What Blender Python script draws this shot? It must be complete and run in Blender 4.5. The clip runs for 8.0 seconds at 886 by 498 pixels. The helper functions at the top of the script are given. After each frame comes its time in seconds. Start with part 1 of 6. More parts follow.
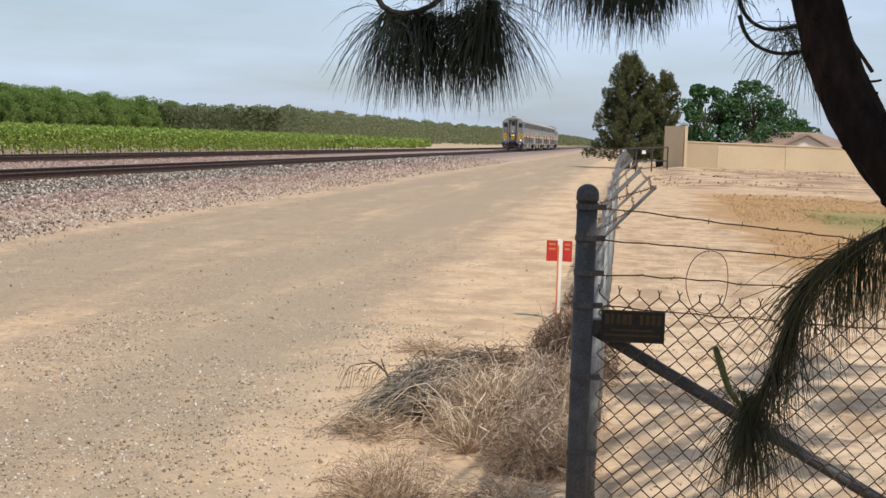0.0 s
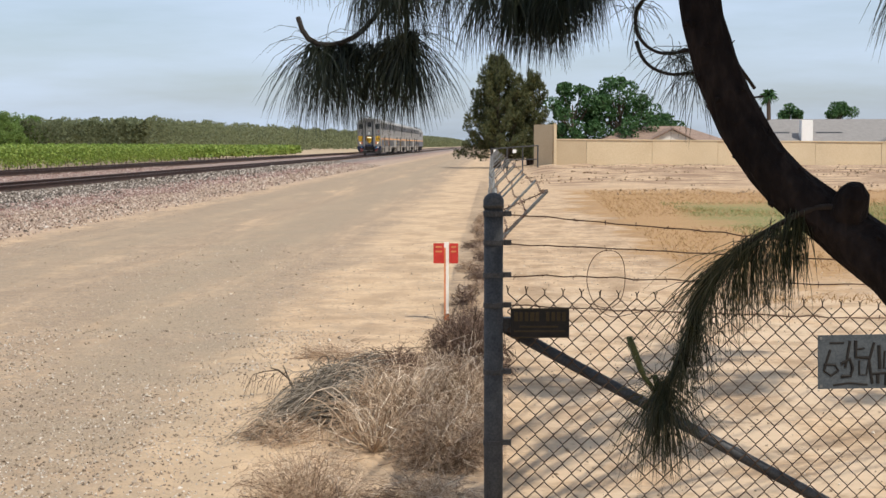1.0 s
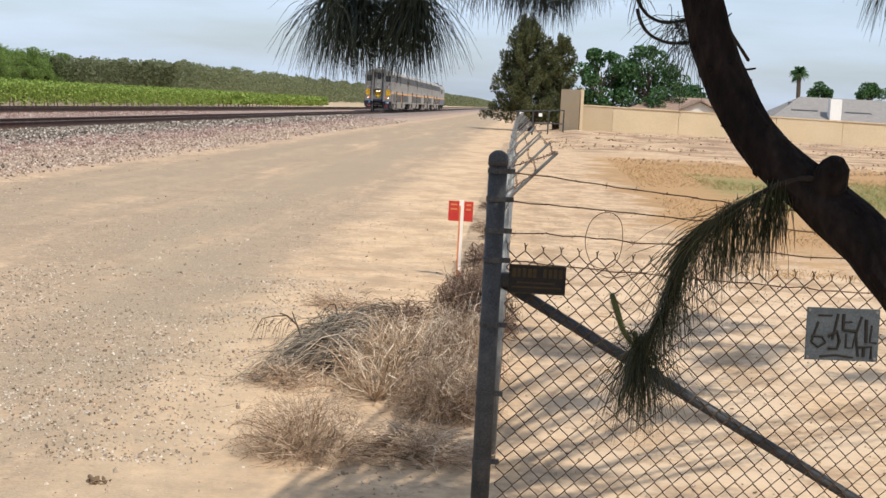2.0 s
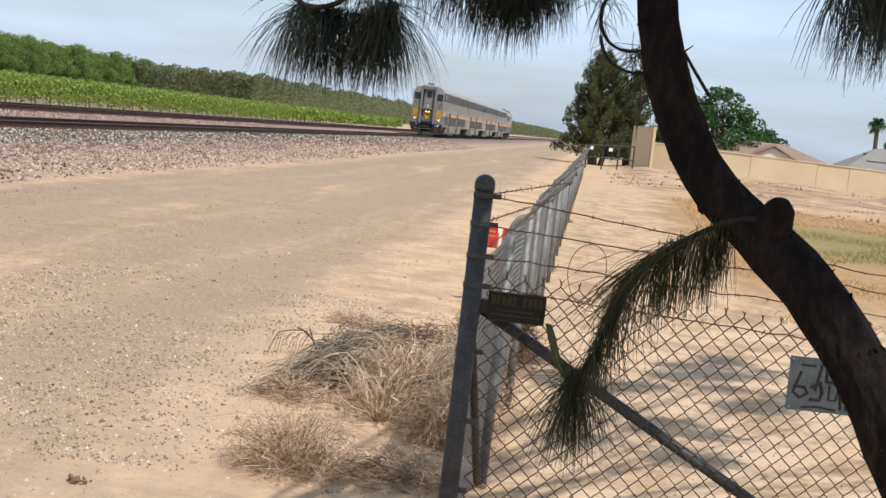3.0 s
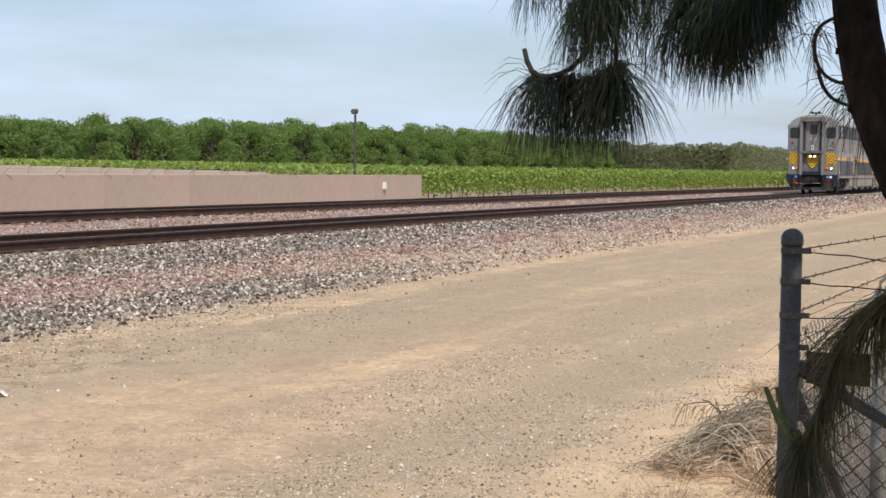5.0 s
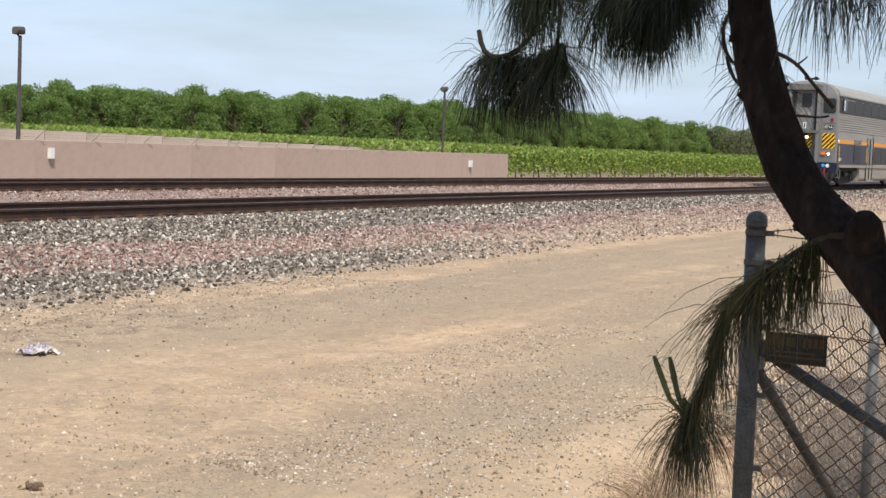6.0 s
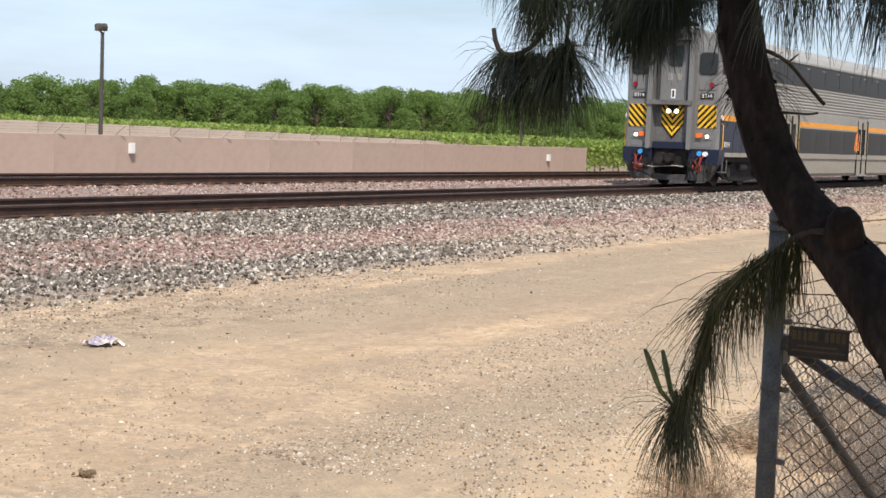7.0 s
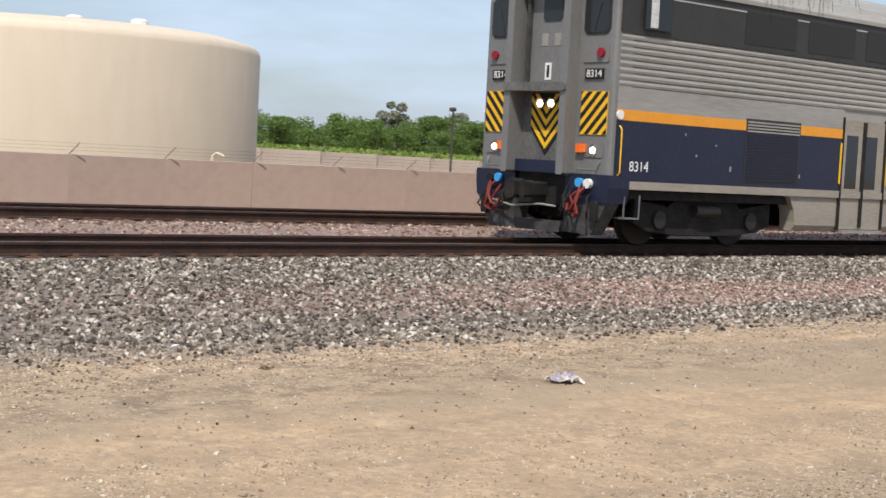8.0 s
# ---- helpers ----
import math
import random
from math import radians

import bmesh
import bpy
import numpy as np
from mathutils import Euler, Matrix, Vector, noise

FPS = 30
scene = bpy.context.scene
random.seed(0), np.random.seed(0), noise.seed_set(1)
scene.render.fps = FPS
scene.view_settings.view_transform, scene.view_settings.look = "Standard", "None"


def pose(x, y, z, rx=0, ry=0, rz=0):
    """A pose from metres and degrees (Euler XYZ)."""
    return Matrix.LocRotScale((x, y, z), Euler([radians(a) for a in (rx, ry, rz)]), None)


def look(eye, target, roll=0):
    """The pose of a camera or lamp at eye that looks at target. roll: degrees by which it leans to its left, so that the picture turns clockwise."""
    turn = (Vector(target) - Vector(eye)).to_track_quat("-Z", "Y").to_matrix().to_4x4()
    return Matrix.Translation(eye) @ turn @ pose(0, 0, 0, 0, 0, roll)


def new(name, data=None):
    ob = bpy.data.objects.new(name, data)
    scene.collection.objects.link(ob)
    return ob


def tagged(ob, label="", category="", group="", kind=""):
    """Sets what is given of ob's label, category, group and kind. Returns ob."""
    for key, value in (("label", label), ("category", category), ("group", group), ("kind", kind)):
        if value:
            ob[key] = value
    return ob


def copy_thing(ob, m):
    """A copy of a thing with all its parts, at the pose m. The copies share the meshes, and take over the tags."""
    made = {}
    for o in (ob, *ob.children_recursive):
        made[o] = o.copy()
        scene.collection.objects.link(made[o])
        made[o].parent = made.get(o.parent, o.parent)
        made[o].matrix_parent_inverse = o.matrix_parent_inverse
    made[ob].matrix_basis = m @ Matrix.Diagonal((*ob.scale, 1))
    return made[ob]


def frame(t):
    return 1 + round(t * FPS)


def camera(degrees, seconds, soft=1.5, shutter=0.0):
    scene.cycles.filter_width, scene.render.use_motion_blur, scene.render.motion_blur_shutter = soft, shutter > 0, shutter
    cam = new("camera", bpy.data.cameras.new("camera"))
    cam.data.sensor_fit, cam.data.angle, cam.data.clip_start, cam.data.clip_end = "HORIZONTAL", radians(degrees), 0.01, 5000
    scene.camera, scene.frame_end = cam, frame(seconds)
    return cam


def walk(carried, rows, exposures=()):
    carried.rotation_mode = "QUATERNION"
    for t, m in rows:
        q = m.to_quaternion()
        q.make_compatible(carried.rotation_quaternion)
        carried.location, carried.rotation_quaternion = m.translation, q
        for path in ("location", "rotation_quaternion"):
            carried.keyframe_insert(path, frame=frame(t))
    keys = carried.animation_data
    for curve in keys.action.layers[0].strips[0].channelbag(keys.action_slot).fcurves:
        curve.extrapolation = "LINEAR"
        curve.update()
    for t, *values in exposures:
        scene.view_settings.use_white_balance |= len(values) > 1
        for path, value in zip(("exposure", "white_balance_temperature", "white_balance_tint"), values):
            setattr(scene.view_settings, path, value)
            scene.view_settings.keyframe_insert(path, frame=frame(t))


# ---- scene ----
cam = camera(33.15, 8.0, soft=1.5, shutter=0.06)
PATH = [
    (0.0, pose(0.000, -0.000, 1.699, 85.803, -1.910, 6.848)),
    (0.5, pose(-0.038, -0.169, 1.715, 86.129, -0.037, 4.796)),
    (1.0, pose(-0.111, -0.353, 1.737, 86.011, 0.092, 1.848)),
    (1.5, pose(-0.081, -0.488, 1.728, 84.911, -1.329, 2.205)),
    (1.7, pose(-0.077, -0.494, 1.727, 84.325, -1.999, 2.242)),
    (2.8, pose(0.190, -0.420, 1.728, 85.087, -5.986, 5.570)),
    (3.0, pose(0.254, -0.391, 1.730, 85.201, -6.628, 5.805)),
    (3.5, pose(0.354, -0.262, 1.714, 85.593, -7.656, 7.555)),
    (4.0, pose(0.550, -0.102, 1.714, 86.185, -6.785, 14.016)),
    (4.5, pose(0.755, -0.065, 1.743, 86.712, -3.581, 19.265)),
    (5.0, pose(0.848, -0.123, 1.757, 86.886, -0.705, 24.181)),
    (5.2, pose(0.927, -0.142, 1.752, 86.882, -1.133, 26.329)),
    (6.3, pose(1.390, -0.116, 1.758, 85.799, -2.242, 27.960)),
    (6.5, pose(1.421, -0.099, 1.772, 85.790, -1.803, 27.783)),
    (7.0, pose(1.513, -0.110, 1.770, 85.623, -2.158, 31.092)),
    (7.5, pose(1.648, -0.100, 1.766, 85.822, -3.103, 38.814)),
    (7.8, pose(1.678, -0.126, 1.757, 86.426, -3.208, 44.517)),
    (8.0, pose(1.660, -0.049, 1.769, 86.509, -3.081, 49.602)),
]
EXPOSURES = [(0.0, -0.05), (0.5, -0.09), (1.0, -0.02), (1.7, 0.12), (3.0, 0.08), (3.5, 0.29), (4.5, 0.05), (5.2, 0.05), (6.5, 0.19), (7.0, 0.26), (7.5, 0.07), (8.0, 0.01)]
walk(cam, PATH, EXPOSURES)

# ---- world and sun ----
TO_SUN = Vector((0.36, -0.44, 0.82)).normalized()
world = bpy.data.worlds.new("sky")
scene.world = world
world.use_nodes = True
wn, wl = world.node_tree.nodes, world.node_tree.links
sky = wn.new("ShaderNodeTexSky")
sky.sky_type, sky.sun_disc = "NISHITA", False
sky.sun_elevation = math.asin(TO_SUN.z)
sky.sun_rotation = math.atan2(TO_SUN.x, TO_SUN.y)
sky.air_density, sky.dust_density, sky.ozone_density = 1.0, 1.5, 2.0
# thin streaks of high cloud over the sky
tc = wn.new("ShaderNodeTexCoord")
mp = wn.new("ShaderNodeMapping")
mp.inputs["Scale"].default_value = (1.0, 1.6, 7.0)
wl.new(tc.outputs["Generated"], mp.inputs["Vector"])
cn = wn.new("ShaderNodeTexNoise")
cn.inputs["Scale"].default_value, cn.inputs["Detail"].default_value, cn.inputs["Roughness"].default_value = 2.2, 7, 0.55
wl.new(mp.outputs[0], cn.inputs["Vector"])
cr = wn.new("ShaderNodeMapRange")
cr.inputs["From Min"].default_value, cr.inputs["From Max"].default_value = 0.38, 0.70
cr.inputs["To Min"].default_value, cr.inputs["To Max"].default_value = 0.30, 0.95
wl.new(cn.outputs["Fac"], cr.inputs["Value"])
cm = wn.new("ShaderNodeMix")
cm.data_type = "RGBA"
cm.inputs[7].default_value = (6.4, 7.7, 9.8, 1)
wl.new(cr.outputs[0], cm.inputs[0])
wl.new(sky.outputs[0], cm.inputs[6])
bg = wn["Background"]
bg.inputs[1].default_value = 0.109
wl.new(cm.outputs[2], bg.inputs[0])
sun = new("sun", bpy.data.lights.new("sun", "SUN"))
sun.data.energy, sun.data.angle, sun.data.color = 4.2, radians(0.6), (1.0, 0.95, 0.87)
sun.matrix_world = look(TO_SUN * 60, (0, 0, 0))


# ---- materials ----
def mat(name, cols, scale=3.0, rough=0.85, bump=0.3, metal=0.0, fine=9.0, spec=0.3, vary=0.0, island=False, stretch=(1, 1, 1), bump_scale=None):
    """Noise at two scales through a colour ramp, with relief; vary: by object; island: each piece takes its own tone."""
    m = bpy.data.materials.new(name)
    m.use_nodes = True
    n, l = m.node_tree.nodes, m.node_tree.links
    b = n["Principled BSDF"]
    b.inputs["Roughness"].default_value, b.inputs["Metallic"].default_value = rough, metal
    b.inputs["Specular IOR Level"].default_value = spec
    co = n.new("ShaderNodeTexCoord")
    ma = n.new("ShaderNodeMapping")
    ma.inputs["Scale"].default_value = stretch
    l.new(co.outputs["Object"], ma.inputs["Vector"])
    n1, n2 = n.new("ShaderNodeTexNoise"), n.new("ShaderNodeTexNoise")
    n1.inputs["Scale"].default_value, n1.inputs["Detail"].default_value = scale, 5
    n2.inputs["Scale"].default_value, n2.inputs["Detail"].default_value = scale * fine, 6
    for q in (n1, n2):
        l.new(ma.outputs[0], q.inputs["Vector"])
    mx = n.new("ShaderNodeMath")
    mx.operation = "MULTIPLY_ADD"
    mx.inputs[1].default_value = 0.55
    l.new(n2.outputs["Fac"], mx.inputs[0])
    hf = n.new("ShaderNodeMath")
    hf.operation = "MULTIPLY"
    hf.inputs[1].default_value = 0.45
    l.new(n1.outputs["Fac"], hf.inputs[0])
    l.new(hf.outputs[0], mx.inputs[2])
    fac = mx.outputs[0]
    if island:
        g = n.new("ShaderNodeNewGeometry")
        ad = n.new("ShaderNodeMath")
        ad.operation = "MULTIPLY_ADD"
        ad.inputs[1].default_value = 0.3
        l.new(fac, ad.inputs[0])
        sc = n.new("ShaderNodeMath")
        sc.operation = "MULTIPLY_ADD"
        sc.inputs[1].default_value, sc.inputs[2].default_value = 0.7, 0.0
        l.new(g.outputs["Random Per Island"], sc.inputs[0])
        l.new(sc.outputs[0], ad.inputs[2])
        fac = ad.outputs[0]
    r = n.new("ShaderNodeValToRGB")
    e = r.color_ramp.elements
    lo, hi = (0.1, 0.9) if island else (0.33, 0.67)
    while len(e) < len(cols):
        e.new(0.5)
    for i, c in enumerate(cols):
        e[i].position = lo + (hi - lo) * i / max(1, len(cols) - 1)
        e[i].color = (*c, 1)
    l.new(fac, r.inputs[0])
    col = r.outputs[0]
    if vary:
        oi = n.new("ShaderNodeObjectInfo")
        mr = n.new("ShaderNodeMapRange")
        mr.inputs["To Min"].default_value, mr.inputs["To Max"].default_value = 1 - vary, 1 + vary
        l.new(oi.outputs["Random"], mr.inputs["Value"])
        hs = n.new("ShaderNodeHueSaturation")
        l.new(mr.outputs[0], hs.inputs["Value"])
        l.new(col, hs.inputs["Color"])
        col = hs.outputs[0]
    l.new(col, b.inputs["Base Color"])
    if bump:
        bp = n.new("ShaderNodeBump")
        bp.inputs["Strength"].default_value = bump
        bp.inputs["Distance"].default_value = bump_scale or 0.25 / (scale * fine) * 4
        l.new(fac if not island else mx.outputs[0], bp.inputs["Height"])
        l.new(bp.outputs[0], b.inputs["Normal"])
    return m


def leafy(name, cols, light=0.35, rough=0.5):
    """Foliage: each leaf its own tone, some light through it."""
    m = mat(name, cols, 1.5, rough, 0, island=True, spec=0.25)
    n, l = m.node_tree.nodes, m.node_tree.links
    b, out = n["Principled BSDF"], n["Material Output"]
    tr = n.new("ShaderNodeBsdfTranslucent")
    mixs = n.new("ShaderNodeMixShader")
    mixs.inputs[0].default_value = light
    l.new(b.inputs["Base Color"].links[0].from_socket, tr.inputs[0])
    l.new(b.outputs[0], mixs.inputs[1])
    l.new(tr.outputs[0], mixs.inputs[2])
    l.new(mixs.outputs[0], out.inputs[0])
    return m


def glow(name, col, power):
    m = mat(name, [col, col], 5, 0.3, 0)
    b = m.node_tree.nodes["Principled BSDF"]
    b.inputs["Emission Color"].default_value, b.inputs["Emission Strength"].default_value = (*col, 1), power
    return m


def glass(name, col, rough=0.06, spec=0.6):
    m = mat(name, [col, col], 2, rough, 0, spec=spec)
    return m


def ground_material():
    """Pale dirt with grey gravelled wheel ways, crushed rock by the track, dry grass and sand in the lot."""
    m = bpy.data.materials.new("ground")
    m.use_nodes = True
    n, l = m.node_tree.nodes, m.node_tree.links
    b = n["Principled BSDF"]
    b.inputs["Roughness"].default_value, b.inputs["Specular IOR Level"].default_value = 0.95, 0.15
    geo = n.new("ShaderNodeNewGeometry")
    xyz = n.new("ShaderNodeSeparateXYZ")
    l.new(geo.outputs["Position"], xyz.inputs[0])

    def tex(scale, detail=5, rough=0.6, stretch=None):
        t = n.new("ShaderNodeTexNoise")
        t.inputs["Scale"].default_value, t.inputs["Detail"].default_value, t.inputs["Roughness"].default_value = scale, detail, rough
        if stretch:
            q = n.new("ShaderNodeMapping")
            q.inputs["Scale"].default_value = stretch
            l.new(geo.outputs["Position"], q.inputs["Vector"])
            l.new(q.outputs[0], t.inputs["Vector"])
        else:
            l.new(geo.outputs["Position"], t.inputs["Vector"])
        return t.outputs["Fac"]

    def op(kind, a, c, d=None):
        q = n.new("ShaderNodeMath")
        q.operation = kind
        for i, v in enumerate((a, c, d)):
            if v is None:
                continue
            if isinstance(v, (int, float)):
                q.inputs[i].default_value = v
            else:
                l.new(v, q.inputs[i])
        return q.outputs[0]

    def ramp(v, a, c, to0=0.0, to1=1.0):
        q = n.new("ShaderNodeMapRange")
        q.interpolation_type = "SMOOTHSTEP"
        l.new(v, q.inputs["Value"])
        q.inputs["From Min"].default_value, q.inputs["From Max"].default_value = a, c
        q.inputs["To Min"].default_value, q.inputs["To Max"].default_value = to0, to1
        return q.outputs[0]

    def mix(f, a, c):
        q = n.new("ShaderNodeMix")
        q.data_type = "RGBA"
        l.new(f, q.inputs[0])
        for i, v in ((6, a), (7, c)):
            if isinstance(v, tuple):
                q.inputs[i].default_value = (*v, 1)
            else:
                l.new(v, q.inputs[i])
        return q.outputs[2]

    x, y = xyz.outputs["X"], xyz.outputs["Y"]
    big, mid, fine, grit = tex(0.35), tex(2.2), tex(14, 6), tex(60, 4, 0.7)
    streak = tex(1.0, 6, 0.65, (1.1, 0.10, 1))
    sand = mix(ramp(mid, 0.3, 0.7), (0.48, 0.325, 0.192), (0.62, 0.438, 0.274))
    sand = mix(ramp(fine, 0.42, 0.66, 0.0, 0.45), sand, (0.31, 0.22, 0.14))
    gravel = mix(ramp(grit, 0.35, 0.65), (0.215, 0.157, 0.104), (0.39, 0.293, 0.202))
    wob = op("MULTIPLY_ADD", op("SUBTRACT", big, 0.5), 3.0, x)
    road = op("MULTIPLY", ramp(wob, -1.7, -2.8), ramp(wob, -9.4, -8.2))
    edge0 = op("MULTIPLY_ADD", op("SUBTRACT", mid, 0.5), 1.1, x)
    way = op("MULTIPLY", road, ramp(streak, 0.30, 0.54))
    way = op("MULTIPLY", way, ramp(fine, 0.30, 0.55, 0.45, 0.95))
    way = op("MULTIPLY", way, op("MAXIMUM", ramp(op("ADD", y, op("MULTIPLY", mid, 5.0)), 11, 17, 0.6, 1.0), ramp(x, -4.4, -3.4)))
    col = mix(way, sand, gravel)
    col = mix(op("MULTIPLY", ramp(tex(0.9, 6, 0.65), 0.46, 0.70), 0.55), col, (0.27, 0.195, 0.13))
    col = mix(op("MULTIPLY", ramp(tex(3.3, 7, 0.72), 0.48, 0.66), 0.62), col, (0.25, 0.19, 0.135))
    col = mix(ramp(tex(38, 3, 0.6), 0.60, 0.72, 0.0, 0.5), col, (0.56, 0.47, 0.36))
    # two grey gravelled ways, the nearer bending towards the fence at its end
    bend = op("ADD", x, ramp(y, 5, 22, 2.1, 4.1))
    near_way = op("MULTIPLY", ramp(op("MULTIPLY_ADD", op("SUBTRACT", mid, 0.5), 1.2, bend), -1.3, -0.5), ramp(op("MULTIPLY_ADD", op("SUBTRACT", mid, 0.5), 1.2, bend), 1.2, 0.4))
    far_way = op("MULTIPLY", ramp(wob, -8.3, -7.4), ramp(wob, -5.6, -6.5))
    ways = op("MULTIPLY", op("MAXIMUM", near_way, op("MULTIPLY", far_way, 0.75)), ramp(tex(1.3, 6, 0.65, (1.0, 0.45, 1)), 0.32, 0.60, 0.15, 0.8))
    col = mix(ways, col, mix(ramp(grit, 0.35, 0.65), (0.24, 0.182, 0.122), (0.37, 0.29, 0.20)))
    pale = op("MULTIPLY", ramp(x, -2.6, -1.8), ramp(x, -0.3, -0.9))
    col = mix(op("MULTIPLY", pale, ramp(tex(0.8, 5, 0.6, (1.0, 0.4, 1)), 0.35, 0.6, 0.0, 0.4)), col, (0.60, 0.43, 0.265))
    # ridges of darker grit between the far way and the bank
    grime = op("MULTIPLY", op("MULTIPLY", ramp(edge0, -6.4, -7.2), ramp(edge0, -9.8, -9.0)), ramp(y, 16, 9, 0.25, 1.0))
    col = mix(op("MULTIPLY", grime, ramp(tex(3.0, 8, 0.72, (1.0, 0.7, 1)), 0.44, 0.60, 0.0, 0.8)), col, (0.20, 0.145, 0.10))
    col = mix(op("MULTIPLY", grime, ramp(tex(22, 4, 0.6), 0.56, 0.66, 0.0, 0.6)), col, (0.58, 0.47, 0.35))
    # crushed rock
    edge = edge0
    rock_c = mix(ramp(grit, 0.35, 0.65), (0.085, 0.07, 0.06), (0.29, 0.24, 0.205))
    pink = mix(ramp(fine, 0.35, 0.65), (0.22, 0.135, 0.105), (0.37, 0.255, 0.21))
    band = op("MULTIPLY", ramp(edge, -10.6, -11.2), ramp(edge, -13.0, -12.2))
    band = op("MULTIPLY", band, ramp(y, 5, 13))
    band = op("MAXIMUM", band, ramp(x, -16.6, -17.2, 0.0, 0.7))
    rock_c = mix(op("MULTIPLY", band, ramp(mid, 0.3, 0.6)), rock_c, pink)
    rock_c = mix(op("MULTIPLY", ramp(edge, -11.9, -11.0), ramp(y, 17, 27)), rock_c, mix(ramp(fine, 0.35, 0.65), (0.26, 0.185, 0.135), (0.43, 0.325, 0.24)))
    bal = op("MULTIPLY", ramp(edge, -8.7, -10.0), ramp(x, -25.2, -24.6))
    col = mix(bal, col, rock_c)
    # dry grass and weeds in the lot
    gx, gy = op("MULTIPLY_ADD", op("SUBTRACT", big, 0.5), 5.0, x), op("MULTIPLY_ADD", op("SUBTRACT", mid, 0.5), 6.0, y)
    rim = op("MULTIPLY_ADD", gy, -0.012, gx)
    lot = op("MULTIPLY", ramp(rim, 1.7, 2.3), op("MULTIPLY", ramp(gy, 13, 20), ramp(gy, 60, 52)))
    straw = mix(ramp(fine, 0.35, 0.65), (0.27, 0.145, 0.06), (0.42, 0.26, 0.12))
    green = op("MULTIPLY", ramp(gx, 4.2, 6.0), op("MULTIPLY", ramp(gy, 26, 31), ramp(gy, 46, 40)))
    straw = mix(op("MULTIPLY", green, ramp(fine, 0.35, 0.6)), straw, (0.12, 0.17, 0.05))
    col = mix(op("MULTIPLY", lot, ramp(fine, 0.25, 0.6, 0.55, 1.0)), col, straw)
    bank = op("MULTIPLY", ramp(gy, 56, 66), ramp(x, 1.5, 3.0))
    col = mix(op("MULTIPLY", bank, ramp(tex(1.0, 5, 0.6, (0.25, 0.5, 1)), 0.42, 0.6)), col, (0.27, 0.175, 0.11))
    # pine litter, trodden sand and crown shade painted brown before the lot
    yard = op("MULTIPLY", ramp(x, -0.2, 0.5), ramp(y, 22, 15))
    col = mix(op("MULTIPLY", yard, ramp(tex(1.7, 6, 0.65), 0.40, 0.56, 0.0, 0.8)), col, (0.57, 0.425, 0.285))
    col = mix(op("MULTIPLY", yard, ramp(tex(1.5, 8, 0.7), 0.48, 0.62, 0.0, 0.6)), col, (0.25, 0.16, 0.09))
    # painted shadow streaks, trodden ruts and dry stubble further along inside the fence
    inside = op("MULTIPLY", op("MULTIPLY", ramp(x, -0.2, 0.3), ramp(x, 3.6, 2.4)), op("MULTIPLY", ramp(y, 13, 17), ramp(y, 60, 40)))
    col = mix(op("MULTIPLY", inside, ramp(tex(1.6, 7, 0.7, (1.0, 0.5, 1)), 0.47, 0.60, 0.0, 0.6)), col, (0.27, 0.175, 0.10))
    outside = op("MULTIPLY", op("MULTIPLY", ramp(x, -2.6, -1.4), ramp(x, 0.0, -0.3)), ramp(y, 10, 15))
    col = mix(op("MULTIPLY", outside, ramp(tex(1.2, 7, 0.7, (1.0, 0.5, 1)), 0.46, 0.62, 0.0, 0.5)), col, (0.31, 0.21, 0.125))
    # scattered dark crumbs
    v = n.new("ShaderNodeTexVoronoi")
    v.inputs["Scale"].default_value = 9.0
    l.new(geo.outputs["Position"], v.inputs["Vector"])
    crumb = op("MULTIPLY", ramp(v.outputs["Distance"], 0.17, 0.08), ramp(tex(1.1), 0.48, 0.6))
    col = mix(op("MULTIPLY", crumb, 0.6), col, (0.16, 0.115, 0.08))
    # field soil far beyond the track
    col = mix(ramp(x, -26, -30), col, mix(ramp(y, 212, 218), (0.24, 0.18, 0.12), (0.40, 0.30, 0.19)))
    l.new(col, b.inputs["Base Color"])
    bp = n.new("ShaderNodeBump")
    bp.inputs["Strength"].default_value, bp.inputs["Distance"].default_value = 0.45, 0.025
    l.new(op("MULTIPLY_ADD", fine, 1.0, op("MULTIPLY", grit, 0.5)), bp.inputs["Height"])
    l.new(bp.outputs[0], b.inputs["Normal"])
    return m


M_GROUND = ground_material()
M_STONE = mat("crushed_rock", [(.036, .029, .023), (.095, .077, .060), (.19, .155, .124), (.33, .277, .225), (.74, .67, .58)], 20, 0.9, 0.3, island=True)
M_STONE_PINK = mat("pink_rock", [(.12, .068, .052), (.22, .132, .105), (.31, .205, .168), (.42, .315, .265), (.54, .47, .40)], 20, 0.9, 0.3, island=True)
M_DUSTROCK = mat("dusty_rock", [(.17, .115, .082), (.26, .185, .135), (.36, .27, .205), (.47, .37, .29), (.66, .56, .46)], 20, 0.9, 0.3, island=True)
M_PEBBLE = mat("pebble", [(.21, .155, .105), (.33, .255, .178), (.46, .375, .275), (.66, .57, .46)], 20, 0.9, 0.2, island=True)
M_GRAVEL = mat("mixed_gravel", [(.135, .10, .07), (.25, .19, .135), (.37, .295, .218), (.48, .41, .33), (.68, .61, .52)], 20, 0.9, 0.2, island=True)
M_RAIL = mat("rusty_rail", [(.030, .019, .016), (.060, .033, .024), (.085, .045, .03)], 3, 0.75, 0.2, 0.2)
M_RAILTOP = mat("worn_rail_head", [(.13, .11, .10), (.2, .17, .15)], 3, 0.5, 0.1, 0.6)
M_TIE = mat("weathered_tie", [(.07, .045, .03), (.14, .09, .06), (.21, .145, .1)], 6, 0.95, 0.6, vary=0.35)
M_ARM = mat("rusted_arm", [(.30, .23, .18), (.40, .32, .26)], 12, 0.9, 0.3)
